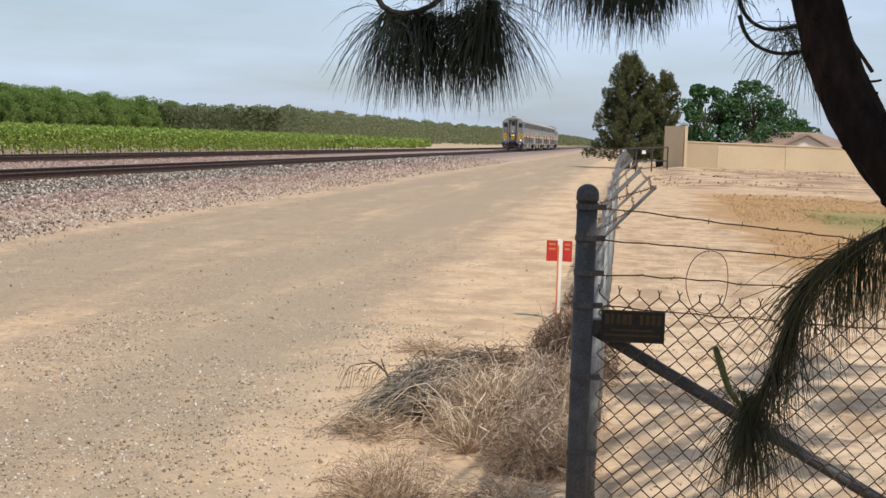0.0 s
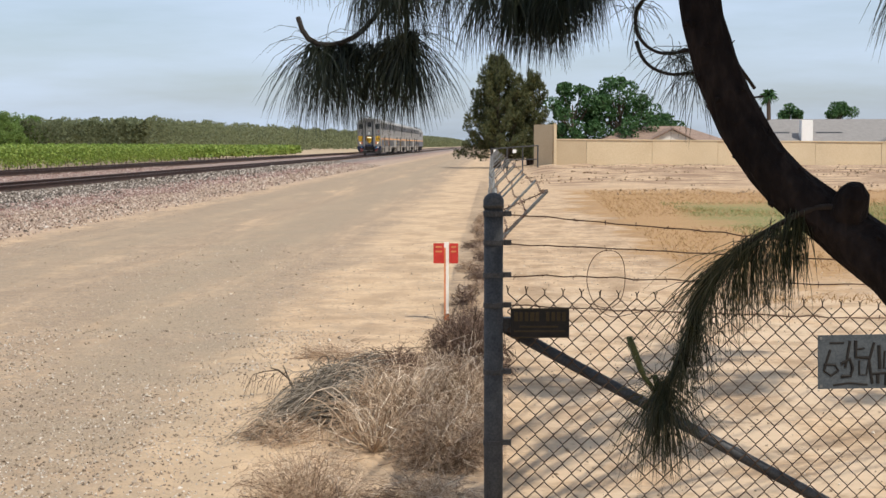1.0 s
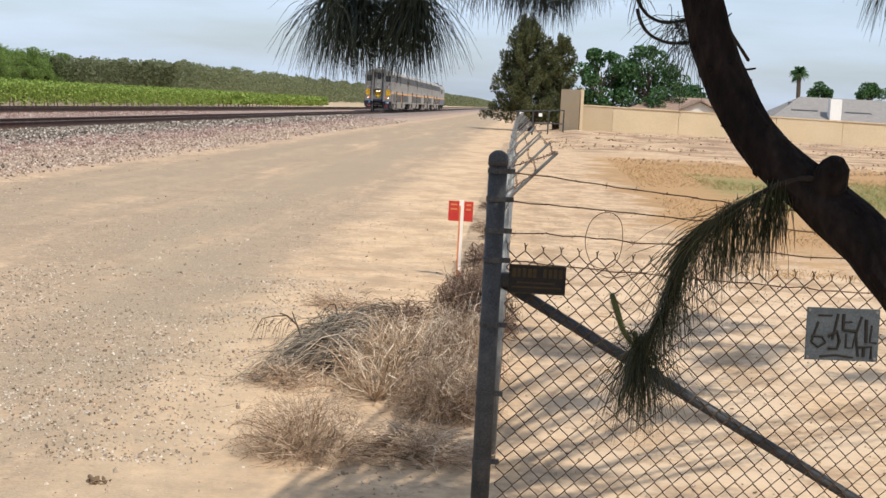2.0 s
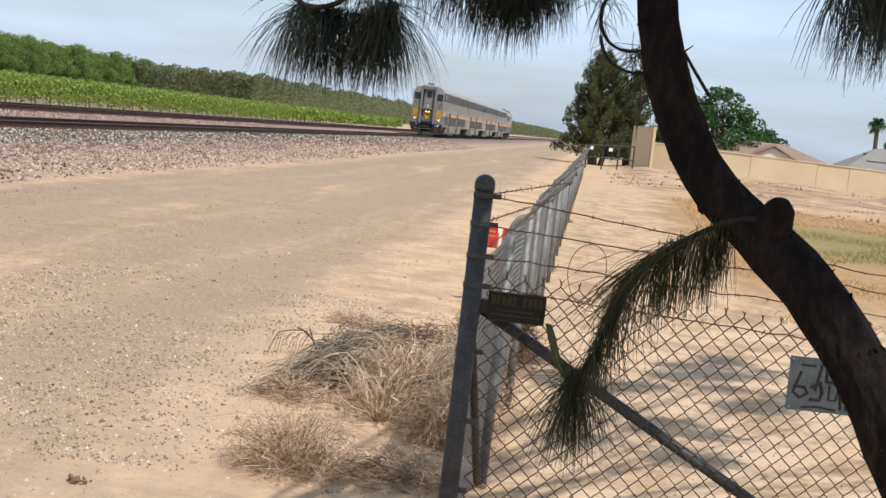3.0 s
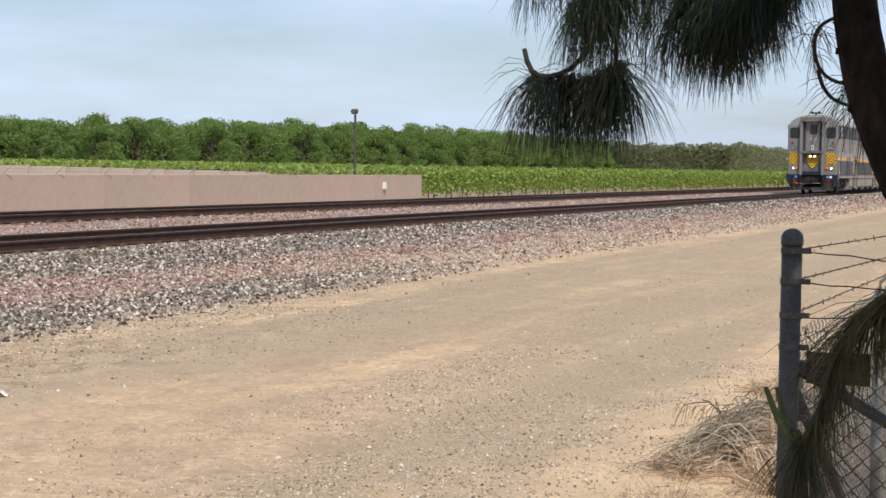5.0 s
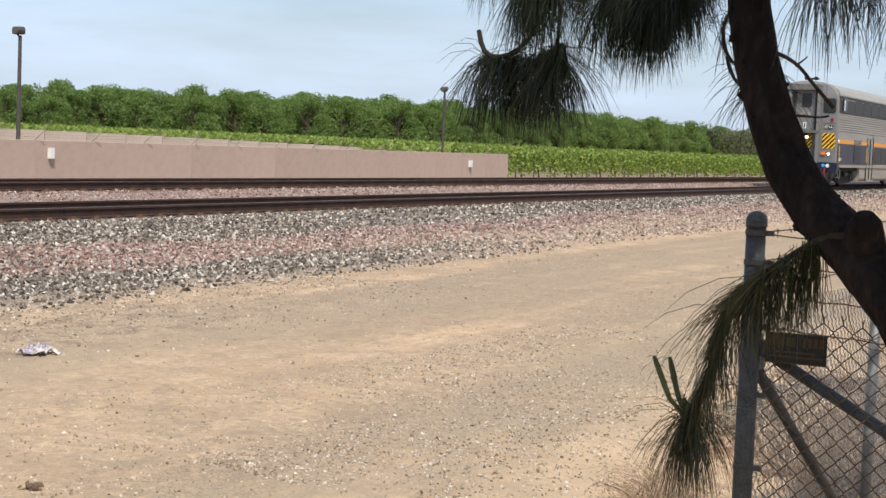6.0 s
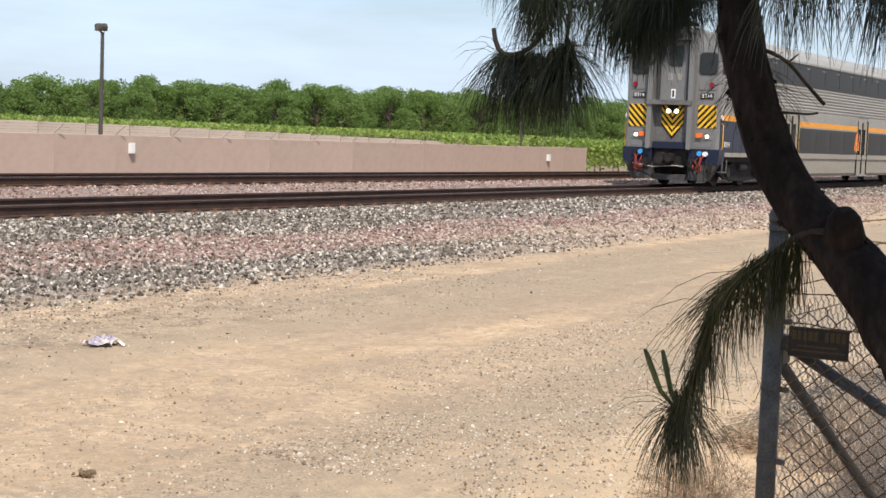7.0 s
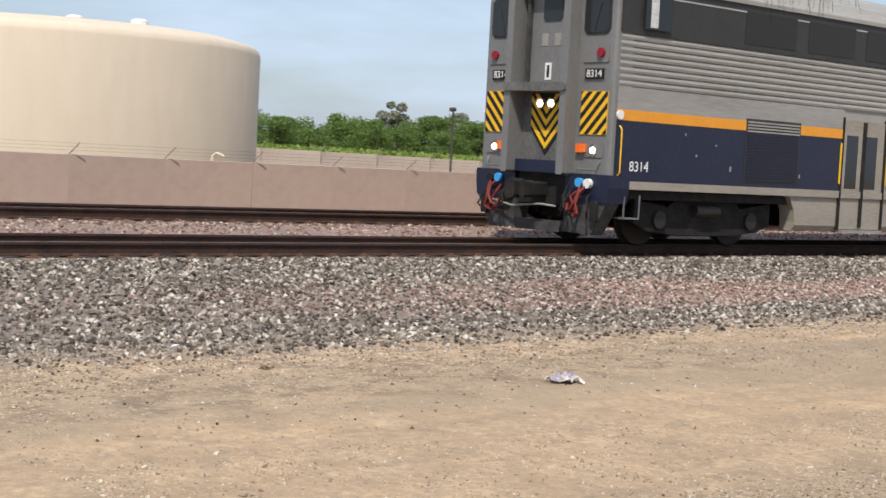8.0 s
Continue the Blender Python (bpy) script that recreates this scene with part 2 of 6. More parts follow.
M_PLATE = mat("tie_plate", [(.10, .055, .035), (.2, .11, .065)], 12, 0.9, 0.3)
M_CONC = mat("tan_concrete", [(.415, .302, .24), (.45, .33, .262), (.475, .353, .283)], 0.7, 0.95, 0.04, fine=9, vary=0.035, stretch=(1, 0.7, 1))
# lighter copy of the wall concrete, sunlight and haze put into its colour
M_CONCF = mat("pale_concrete", [(.46, .37, .30), (.52, .42, .345), (.57, .47, .39)], 0.9, 0.95, 0.12, fine=9, vary=0.05)
M_TANK = mat("beige_tank_paint", [(.585, .485, .37), (.61, .51, .39), (.635, .53, .41)], 0.25, 0.65, 0.02, fine=8, stretch=(1, 1, 0.3))
M_WHITE = mat("white_paint", [(.72, .70, .66), (.8, .79, .76)], 6, 0.6, 0.1)
M_DARKPOLE = mat("dark_pole_paint", [(.05, .045, .04), (.09, .08, .07)], 6, 0.6, 0.1)
M_GALV = mat("galvanised_steel", [(.13, .13, .125), (.19, .19, .18), (.26, .26, .245)], 14, 0.6, 0.15, 0.4)
M_POST = mat("weathered_post_paint", [(.036, .037, .038), (.06, .06, .06), (.092, .09, .086)], 16, 0.6, 0.25, 0.35)
M_WIRE = mat("rusty_wire", [(.08, .045, .03), (.15, .085, .055), (.2, .13, .09)], 30, 0.75, 0.2, 0.4)
M_MESH = mat("rusted_chain_link", [(.06, .038, .024), (.105, .07, .046), (.17, .12, .085)], 6, 0.7, 0.1, 0.45)
M_MESHG = mat("galvanised_chain_link", [(.26, .26, .25), (.38, .38, .36)], 6, 0.6, 0.1, 0.5)
M_BLACK = mat("black_sign_paint", [(.018, .017, .016), (.03, .027, .024)], 20, 0.6, 0.1, spec=0.1)
M_YELLOW = mat("faded_yellow_paint", [(.04, .03, .018), (.07, .052, .026)], 30, 0.7, 0.1, spec=0.1)
M_SLATE = mat("grey_sign_metal", [(.05, .058, .064), (.075, .087, .095), (.11, .123, .13)], 18, 0.5, 0.1, 0.3)
M_RED = mat("red_marker_paint", [(.40, .025, .018), (.54, .045, .03)], 20, 0.55, 0.1)
M_STAKE = mat("stake_paint", [(.75, .70, .62), (.8, .76, .70)], 20, 0.7, 0.1)
M_ORANGE = mat("orange_stake_paint", [(.50, .15, .05), (.62, .25, .11)], 14, 0.7, 0.1)
# bark set blacker than real bark, the canopy's shade put into its colour
M_BARK = mat("shaded_pine_bark", [(.006, .005, .005), (.013, .010, .009), (.027, .020, .017)], 9, 0.95, 1.0, fine=5, stretch=(1, 1, 0.45), bump_scale=0.03, spec=0.08)
M_TWIG = mat("pine_twig", [(.014, .010, .007), (.03, .022, .016)], 40, 0.9, 0.5)
# needles overhead: darkened tones stand in for backlight against the sky
M_NEEDLE_DIM = leafy("pine_needles", [(.005, .008, .005), (.011, .016, .009), (.022, .028, .015), (.046, .048, .027)], 0.08, 0.45)
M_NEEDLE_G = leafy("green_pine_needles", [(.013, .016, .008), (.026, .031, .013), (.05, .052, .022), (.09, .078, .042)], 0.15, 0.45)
M_BUD = mat("pine_bud", [(.025, .032, .012), (.05, .06, .02), (.08, .085, .035)], 60, 0.8, 0.6)
M_WEED = mat("dry_tumbleweed", [(.12, .072, .044), (.29, .19, .12), (.48, .345, .226), (.76, .60, .44)], 8, 0.9, 0, island=True)
M_WEEDP = mat("pale_weed_branch", [(.22, .145, .09), (.38, .27, .175), (.58, .45, .32), (.85, .73, .58)], 8, 0.9, 0, island=True)
M_WEEDG = mat("grey_tumbleweed", [(.045, .036, .028), (.12, .10, .078), (.26, .22, .17), (.52, .45, .36)], 8, 0.9, 0, island=True)
M_WEEDR = mat("red_brown_weed", [(.08, .05, .033), (.16, .10, .068), (.24, .16, .11)], 8, 0.9, 0, island=True)
M_VINE = leafy("vine_leaves", [(.10, .160, .030), (.19, .275, .052), (.285, .375, .08), (.38, .45, .12)], 0.4)
M_VTRUNK = mat("vine_trunk", [(.09, .065, .045), (.19, .145, .105)], 12, 0.95, 0.6)
M_ORCH = leafy("orchard_leaves", [(.11, .17, .042), (.15, .225, .055), (.19, .275, .07), (.235, .32, .095)], 0.48)
# aerial haze put into the far leaf colours: paler, greyer, little contrast
M_ORCHB = leafy("hazed_orchard_leaves", [(.16, .178, .095), (.185, .204, .108), (.205, .224, .118), (.23, .245, .13)], 0.55)
# leaf colour greyed and lightened to carry the haze over distant trees
M_TALL = leafy("hazed_tall_leaves", [(.24, .25, .18), (.29, .30, .22), (.34, .35, .27)], 0.35)
M_TRUNK = mat("tree_trunk", [(.05, .036, .026), (.12, .09, .065)], 6, 0.95, 0.6)
M_PINEFAR = leafy("conifer_needles", [(.05, .062, .030), (.095, .108, .048), (.15, .158, .066), (.22, .212, .09)], 0.35)
M_BROAD = leafy("broad_leaves", [(.03, .07, .022), (.05, .115, .036), (.085, .165, .058)], 0.25)
M_TANWALL = mat("tan_stucco", [(.50, .385, .245), (.56, .44, .285), (.61, .49, .33)], 0.6, 0.95, 0.15, fine=20)
M_TANDARK = mat("repainted_stucco", [(.40, .305, .19), (.45, .345, .22), (.49, .385, .25)], 0.6, 0.95, 0.15, fine=20)
M_ROOF = mat("brown_roof_tile", [(.18, .122, .088), (.26, .18, .135), (.32, .23, .17)], 2.5, 0.9, 0.4)
M_ROOFG = mat("grey_roof_tile", [(.19, .175, .16), (.26, .24, .22)], 2.5, 0.9, 0.4)
M_STUCCO = mat("house_stucco", [(.62, .57, .49), (.72, .67, .58)], 1.5, 0.9, 0.15)
M_STEEL = mat("stainless_steel", [(.255, .24, .215), (.31, .293, .265), (.355, .337, .308)], 1.2, 0.55, 0.05, 0.08, spec=0.2, fine=12, stretch=(1, 0.2, 2))
M_DUSTY = mat("dusty_steel", [(.27, .235, .19), (.32, .282, .232), (.36, .32, .265)], 1.2, 0.7, 0.05, 0.05, spec=0.15, fine=12, stretch=(1, 0.4, 2))
M_FACE = mat("silver_cab_paint", [(.185, .18, .172), (.21, .205, .195), (.23, .224, .214)], 1.4, 0.5, 0.03, 0.3, fine=12, stretch=(1, 1, 0.6))
# cab face paint darkened for the gangway: dirt plus recess shade in the colour
M_RECESS = mat("dirty_shaded_gangway_paint", [(.085, .08, .075), (.14, .135, .127), (.19, .183, .172)], 1.8, 0.6, 0.05, 0.2, fine=10, stretch=(1, 1, 0.6))
M_BAND = mat("charcoal_window_band", [(.030, .029, .028), (.045, .043, .041)], 2, 0.5, 0.05)
M_BLUE = mat("navy_paint", [(.012, .0155, .036), (.018, .0225, .048)], 1.5, 0.35, 0.05)
M_TORANGE = mat("orange_stripe_paint", [(.70, .27, .02), (.78, .33, .035)], 2, 0.4, 0.03)
M_GRAPHIC = mat("red_orange_print", [(.60, .09, .03), (.72, .20, .06)], 3, 0.45, 0.0)
M_HAZ = mat("hazard_yellow", [(.78, .42, .015), (.85, .50, .03)], 4, 0.45, 0.03)
M_UNDER = mat("grimy_underframe", [(.010, .0095, .009), (.022, .019, .017), (.042, .036, .031)], 5, 0.85, 0.3, 0.2)
M_WHEEL = mat("wheel_steel", [(.03, .026, .023), (.06, .05, .045)], 8, 0.6, 0.2, 0.5)
M_PILOT = mat("dusty_pilot", [(.025, .025, .025), (.055, .052, .05), (.10, .093, .085)], 4, 0.85, 0.3)
M_GLASS = glass("dark_glass", (.02, .022, .022), 0.1, 0.4)
M_GLASSG = glass("tinted_glass", (.031, .030, .029), 0.4, 0.15)
M_LAMP = glow("lit_headlight", (1.0, 0.80, 0.56), 5.0)
M_LAMPO = mat("orange_lens", [(.8, .14, .02), (.9, .2, .04)], 5, 0.25, 0)
M_LAMPR = mat("red_lens", [(.20, .008, .02), (.28, .014, .03)], 5, 0.25, 0)
M_HOSER = mat("red_hose", [(.11, .014, .012), (.27, .035, .025)], 5, 0.6, 0)
M_CAPB = mat("blue_cap", [(.04, .28, .62), (.06, .36, .72)], 5, 0.5, 0)
M_RAG = mat("faded_rag", [(.10, .085, .16), (.30, .26, .32), (.66, .60, .54), (.76, .70, .64)], 6, 0.9, 0.4)
M_CLOD = mat("dirt_clod", [(.12, .08, .05), (.22, .15, .09)], 20, 0.95, 0.5)
M_SPOIL = mat("dry_spoil", [(.20, .135, .085), (.32, .225, .145), (.45, .33, .22)], 6, 0.95, 0.5, island=True)
M_GRASS = mat("dry_grass", [(.20, .11, .04), (.34, .20, .08), (.46, .31, .15)], 8, 0.9, 0, island=True)
M_GRASSG = mat("green_weeds", [(.07, .11, .025), (.13, .18, .05), (.22, .24, .09)], 8, 0.9, 0, island=True)
M_HILL = mat("hazy_distance", [(.30, .32, .27), (.36, .37, .31)], 0.02, 1.0, 0)


# ---- mesh helpers ----
class Geo:
    """Collects faces for one mesh."""

    def __init__(self):
        self.v, self.f = [], []

    def add(self, verts, faces):
        k = len(self.v)
        self.v += [tuple(p) for p in verts]
        self.f += [tuple(k + i for i in q) for q in faces]
        return self

    def box(self, x0, x1, y0, y1, z0, z1, m=None, c=0.0):
        """A box, its long edges cut by c."""
        if c > 0:
            poly = [(x0 + c, z0), (x1 - c, z0), (x1, z0 + c), (x1, z1 - c), (x1 - c, z1), (x0 + c, z1), (x0, z1 - c), (x0, z0 + c)]
            return self.prism(poly, y0, y1, m)
        p = [(x, y, z) for z in (z0, z1) for y in (y0, y1) for x in (x0, x1)]
        if m:
            p = [m @ Vector(q) for q in p]
        return self.add(p, [(0, 2, 3, 1), (4, 5, 7, 6), (0, 1, 5, 4), (2, 6, 7, 3), (0, 4, 6, 2), (1, 3, 7, 5)])

    def prism(self, poly, y0, y1, m=None):
        """A polygon in x and z drawn out along y."""
        n = len(poly)
        p = [(x, y0, z) for x, z in poly] + [(x, y1, z) for x, z in poly]
        if m:
            p = [m @ Vector(q) for q in p]
        return self.add(p, [tuple(range(n)), tuple(range(2 * n - 1, n - 1, -1))] + [(i, i + n, (i + 1) % n + n, (i + 1) % n) for i in range(n)])

    def tube(self, points, radii, sides=8, cap=True):
        pts = [Vector(p) for p in points]
        rad = radii if isinstance(radii, (list, tuple)) else [radii] * len(pts)
        rings, ref = [], None
        for i, p in enumerate(pts):
            t = (pts[min(i + 1, len(pts) - 1)] - pts[max(i - 1, 0)]).normalized()
            if ref is None:
                ref = t.orthogonal().normalized()
            ref = (ref - t * ref.dot(t)).normalized()
            o = t.cross(ref)
            rings.append([p + (ref * math.cos(a) + o * math.sin(a)) * rad[i] for a in (math.tau * k / sides for k in range(sides))])
        f = [(i * sides + k, i * sides + (k + 1) % sides, (i + 1) * sides + (k + 1) % sides, (i + 1) * sides + k) for i in range(len(pts) - 1) for k in range(sides)]
        if cap:
            f += [tuple(range(sides - 1, -1, -1)), tuple(range((len(pts) - 1) * sides, len(pts) * sides))]
        return self.add([q for r in rings for q in r], f)

    def disc(self, c, axis, r, depth, sides=20):
        a = Vector(axis).normalized()
        c = Vector(c)
        return self.tube([c, c + a * depth], r, sides)

    def dome(self, c, r, h, sides=12, rings=4):
        cx, cy, cz = c
        v = [(cx + r * math.cos(math.pi / 2 * j / rings) * math.cos(math.tau * k / sides), cy + r * math.cos(math.pi / 2 * j / rings) * math.sin(math.tau * k / sides), cz + h * math.sin(math.pi / 2 * j / rings)) for j in range(rings) for k in range(sides)]
        v.append((cx, cy, cz + h))
        f = [(j * sides + k, j * sides + (k + 1) % sides, (j + 1) * sides + (k + 1) % sides, (j + 1) * sides + k) for j in range(rings - 1) for k in range(sides)]
        f += [((rings - 1) * sides + k, (rings - 1) * sides + (k + 1) % sides, rings * sides) for k in range(sides)]
        return self.add(v, f)


def to_mesh(name, geo, material, smooth=False):
    me = bpy.data.meshes.new(name)
    if isinstance(geo, Geo):
        me.from_pydata(geo.v, [], geo.f)
    else:
        me.from_pydata(geo[0].tolist(), [], geo[1].tolist())
    me.materials.append(material)
    if smooth:
        me.polygons.foreach_set("use_smooth", [True] * len(me.polygons))
    me.update()
    return me


def part(name, geo, material, parent=None, label="", smooth=False):
    ob = new(name, to_mesh(name, geo, material, smooth))
    if parent:
        ob.parent = parent
    return tagged(ob, label)


def thing(name, label, category, m=None, group=""):
    ob = new(name)
    if m:
        ob.matrix_basis = m
    return tagged(ob, label, category, group)


rng = np.random.default_rng(7)


def strands(curves, radii, sides=3):
    """Thin tubes along many curves at once: curves (N, K, 3), radii (N, K)."""
    c, r = np.asarray(curves, float), np.asarray(radii, float)
    n, k = c.shape[:2]
    t = np.gradient(c, axis=1)
    t /= np.linalg.norm(t, axis=-1, keepdims=True) + 1e-9
    ref = np.where(np.abs(t[..., 2:]) > 0.9, np.array([1.0, 0, 0]), np.array([0, 0, 1.0]))
    a = np.cross(t, ref)
    a /= np.linalg.norm(a, axis=-1, keepdims=True) + 1e-9
    b = np.cross(t, a)
    ang = np.arange(sides) * math.tau / sides
    v = c[:, :, None] + r[:, :, None, None] * (a[:, :, None] * np.cos(ang)[:, None] + b[:, :, None] * np.sin(ang)[:, None])
    idx = np.arange(n * k * sides).reshape(n, k, sides)
    nx = np.roll(idx, -1, axis=2)
    f = np.stack([idx[:, :-1], nx[:, :-1], nx[:, 1:], idx[:, 1:]], -1).reshape(-1, 4)
    return v.reshape(-1, 3), f


def leaves(centres, size, droop=0.0):
    """Folded four-cornered leaves of random turn at the given places."""
    c = np.asarray(centres, float)
    n = len(c)
    s = np.broadcast_to(np.asarray(size, float), (n,)) * rng.uniform(0.6, 1.3, n)
    u = rng.normal(size=(n, 3))
    u[:, 2] -= droop
    u /= np.linalg.norm(u, axis=1, keepdims=True)
    w = np.cross(u, rng.normal(size=(n, 3)))
    w /= np.linalg.norm(w, axis=1, keepdims=True) + 1e-9
    k = np.cross(u, w)
    s = s[:, None]
    v = np.stack([c - u * s * 0.5, c + w * s * 0.36 + k * s * 0.12, c + u * s * 0.5, c - w * s * 0.36 + k * s * 0.12], 1)
    i = np.arange(n * 4).reshape(n, 4)
    f = np.concatenate([i[:, [0, 1, 2]], i[:, [0, 2, 3]]])
    return v.reshape(-1, 3), f


OCT = np.array([[1, 0, 0], [-1, 0, 0], [0, 1, 0], [0, -1, 0], [0, 0, 1], [0, 0, -1]], float)
OCTF = np.array([[0, 2, 4], [2, 1, 4], [1, 3, 4], [3, 0, 4], [2, 0, 5], [1, 2, 5], [3, 1, 5], [0, 3, 5]])


def stones(centres, size):
    """Angular stones, each of eight uneven faces."""
    c = np.asarray(centres, float)
    n = len(c)
    q = rng.normal(size=(n, 3, 3))
    q, _ = np.linalg.qr(q)
    s = np.asarray(size, float)[:, None, None] * rng.uniform(0.55, 1.25, (n, 6, 1))
    v = c[:, None] + (OCT[None] * s + rng.normal(size=(n, 6, 3)) * 0.25 * np.asarray(size)[:, None, None]) @ q
    f = (np.arange(n)[:, None, None] * 6 + OCTF[None]).reshape(-1, 3)
    return v.reshape(-1, 3), f


def join(*meshes):
    v, f, k = [], [], 0
    for a, b in meshes:
        v.append(a)
        f.append(b + k)
        k += len(a)
    return np.concatenate(v), np.concatenate(f)


def smoothstep(a, b, x):
    t = np.clip((x - a) / (b - a), 0, 1)
    return t * t * (3 - 2 * t)


def wave(x, y, s):
    return np.sin(x * 1.7 * s + 1.3 * np.sin(y * 0.9 * s)) * np.cos(y * 1.3 * s + 0.7 * np.sin(x * 1.1 * s))


def height(x, y):
    """The lie of the land: dirt at zero, the bank of the track, the rise of the lot."""
    x, y = np.asarray(x, float), np.asarray(y, float)
    toe = -9.5 + 0.25 * np.sin(y * 0.21) + 0.12 * np.sin(y * 0.9)
    z = 0.30 * smoothstep(0, 1, (toe - x) / (toe + 14.4))
    z = z + 0.15 * smoothstep(-17.2, -19.6, x) - 0.40 * smoothstep(-23.4, -24.7, x)
    dirt = 1 - smoothstep(-9.0, -10.5, x)
    z = z + dirt * (0.012 * wave(x, y, 0.7) + 0.003 * wave(y + 0.3 * x, x, 1.9))
    rut = np.sin(x * 1.9 + 0.4 * np.sin(y * 0.13))
    z = z - dirt * smoothstep(-1.0, -2.4, x) * 0.018 * smoothstep(0.4, 1, rut)
    z = z + smoothstep(45, 100, y) * smoothstep(1.0, 4.0, x) * (0.32 + 0.12 * wave(x, y, 0.7))
    z = z + 0.17 * np.exp(-((x + 1.45) ** 2 + (y - 10.4) ** 2) / 0.35)
    return z


# ---- the land ----
def build_ground():
    xs = np.concatenate([[-4000, -1500, -600, -300, -150, -80, -50, -35], np.arange(-27, -12, 0.35), np.arange(-12, 5, 0.14), np.arange(5, 16, 0.5), [18, 24, 35, 60, 120, 300, 800, 2000, 4000]])
    ys = np.concatenate([[-4000, -1500, -500, -200, -100, -50, -25, -12, -6, -2, 1], np.arange(3, 22, 0.14), np.arange(22, 60, 0.4), np.arange(60, 130, 2), [150, 200, 300, 500, 900, 1600, 2600, 4500]])
    gx, gy = np.meshgrid(xs, ys)
    gz = height(gx, gy) + np.where((gx > -12) & (gx < 8) & (gy < 40), rng.normal(0, .002, gx.shape) + .008 * (rng.uniform(size=gx.shape) > .98), 0)
    v = np.stack([gx, gy, gz], -1).reshape(-1, 3)
    i = np.arange(len(v)).reshape(gx.shape)
    f = np.stack([i[:-1, :-1], i[:-1, 1:], i[1:, 1:], i[1:, :-1]], -1).reshape(-1, 4)
    tagged(part("ground", (v, f), M_GROUND, smooth=True), "pale dusty dirt with gravelled wheel ways beside the track", kind="structure")


def scatter(n, x0, x1, y0, y1, near=1.0):
    x = rng.uniform(x0, x1, n)
    y = y0 + (y1 - y0) * rng.uniform(0, 1, n) ** near
    return x, y


def build_stones():
    sets = []
    for n, x0, x1, y0, y1, s0, s1 in ((34000, -14.9, -9.0, 4, 24, .014, .036), (17000, -14.9, -9.1, 24, 60, .02, .045), (8000, -14.9, -9.4, 60, 130, .04, .075), (500, -9.4, -7.6, 4, 40, .008, .02)):
        x, y = scatter(n, x0, x1, y0, y1)
        sets.append((x, y, rng.uniform(s0, s1, n)))
    x, y, s = (np.concatenate(q) for q in zip(*sets))
    keep = (x < -9.6 + 0.4 * wave(x, y, 0.6)) | (rng.uniform(size=len(x)) < 0.35)
    x, y, s = x[keep], y[keep], s[keep]
    c = np.stack([x, y, height(x, y) + s * 0.35], -1)
    pinkish = (x < -10.7 + 0.3 * wave(x, y, 0.5)) & (x > -12.3 + 0.3 * wave(y, x, 0.4)) & (rng.uniform(size=len(x)) < 0.8)
    pinkish |= (y > 24) & (rng.uniform(size=len(x)) < 0.5 * smoothstep(24, 50, y)) & (x > -12.9)
    dusty = (x > -11.4 + .5 * wave(x, y, .4)) & (rng.uniform(size=len(x)) < .9 * smoothstep(17, 27, y))
    pinkish &= rng.uniform(size=len(x)) < .12 + .88 * smoothstep(7, 17, y)
    pinkish &= ~dusty
    grey = ~pinkish & ~dusty
    tagged(part("dusty_ballast_rock", stones(c[dusty], s[dusty] * .8), M_DUSTROCK), "brown dust-covered crushed rock at the foot of the bank", "crushed rock", kind="stuff")
    tagged(part("ballast_rock", stones(c[grey], s[grey]), M_STONE), "grey crushed rock on the bank of the track", "crushed rock", kind="stuff")
    tagged(part("pink_ballast_rock", stones(c[pinkish], s[pinkish]), M_STONE_PINK), "reddish crushed rock on the bank of the track", "crushed rock", kind="stuff")
    x, y = scatter(17000, -20.2, -16.4, 2, 90, 1.5)
    s = rng.uniform(.016, .04, len(x))
    tagged(part("bed_rock", stones(np.stack([x, y, height(x, y) + s * .3], -1), s), M_STONE_PINK), "reddish crushed rock between the two tracks", "crushed rock", kind="stuff")
    x, y = scatter(15000, -10.2, -6.2, 4, 16, 1.2)
    ok = rng.uniform(size=len(x)) < 1 - .93 * smoothstep(-9.6, -7.0, x + .5 * wave(x, y, .8))
    x, y = x[ok], y[ok]
    s = rng.uniform(.005, .016, len(x))
    dark = rng.uniform(size=len(x)) < .3
    tagged(part("dark_gravel", stones(np.stack([x, y, height(x, y) + s * .2], -1)[dark], s[dark]), M_STONE), "dark grey chips spilled from the bank over the dirt", "gravel", kind="stuff")
    x, y, s = x[~dark], y[~dark], s[~dark]
    tagged(part("spilled_gravel", stones(np.stack([x, y, height(x, y) + s * .15], -1), s), M_GRAVEL), "small grey gravel spilled from the bank over the dirt", "gravel", kind="stuff")
    x, y = scatter(42000, -9.8, -0.3, 3.5, 26, 1.8)
    ok = (np.sin(x * 1.3 + 0.5 * np.sin(y * .3)) + 0.6 * wave(x, y, 1.1) > -0.3) | (rng.uniform(size=len(x)) < 0.25)
    x, y = x[ok], y[ok]
    s = rng.uniform(.003, .0095, len(x)) * (1 + (rng.uniform(size=len(x)) < 0.03) * 1.2)
    tagged(part("pebbles", stones(np.stack([x, y, height(x, y) + s * .2], -1), s), M_PEBBLE), "loose pebbles strewn over the dirt road", "pebbles", kind="stuff")
    x, y = scatter(19000, -4.6, -1.2, 6.2, 13.5, 1.35)
    ok = rng.uniform(size=len(x)) < smoothstep(-.75, .45, wave(x * .8, y * .5, 1.2) + .35 * wave(x, y, 3.1)) * smoothstep(-1.2, -1.9, x)
    x, y = x[ok], y[ok]
    s = rng.uniform(.0035, .0105, len(x)) * (1 + .8 * (rng.uniform(size=len(x)) < .04))
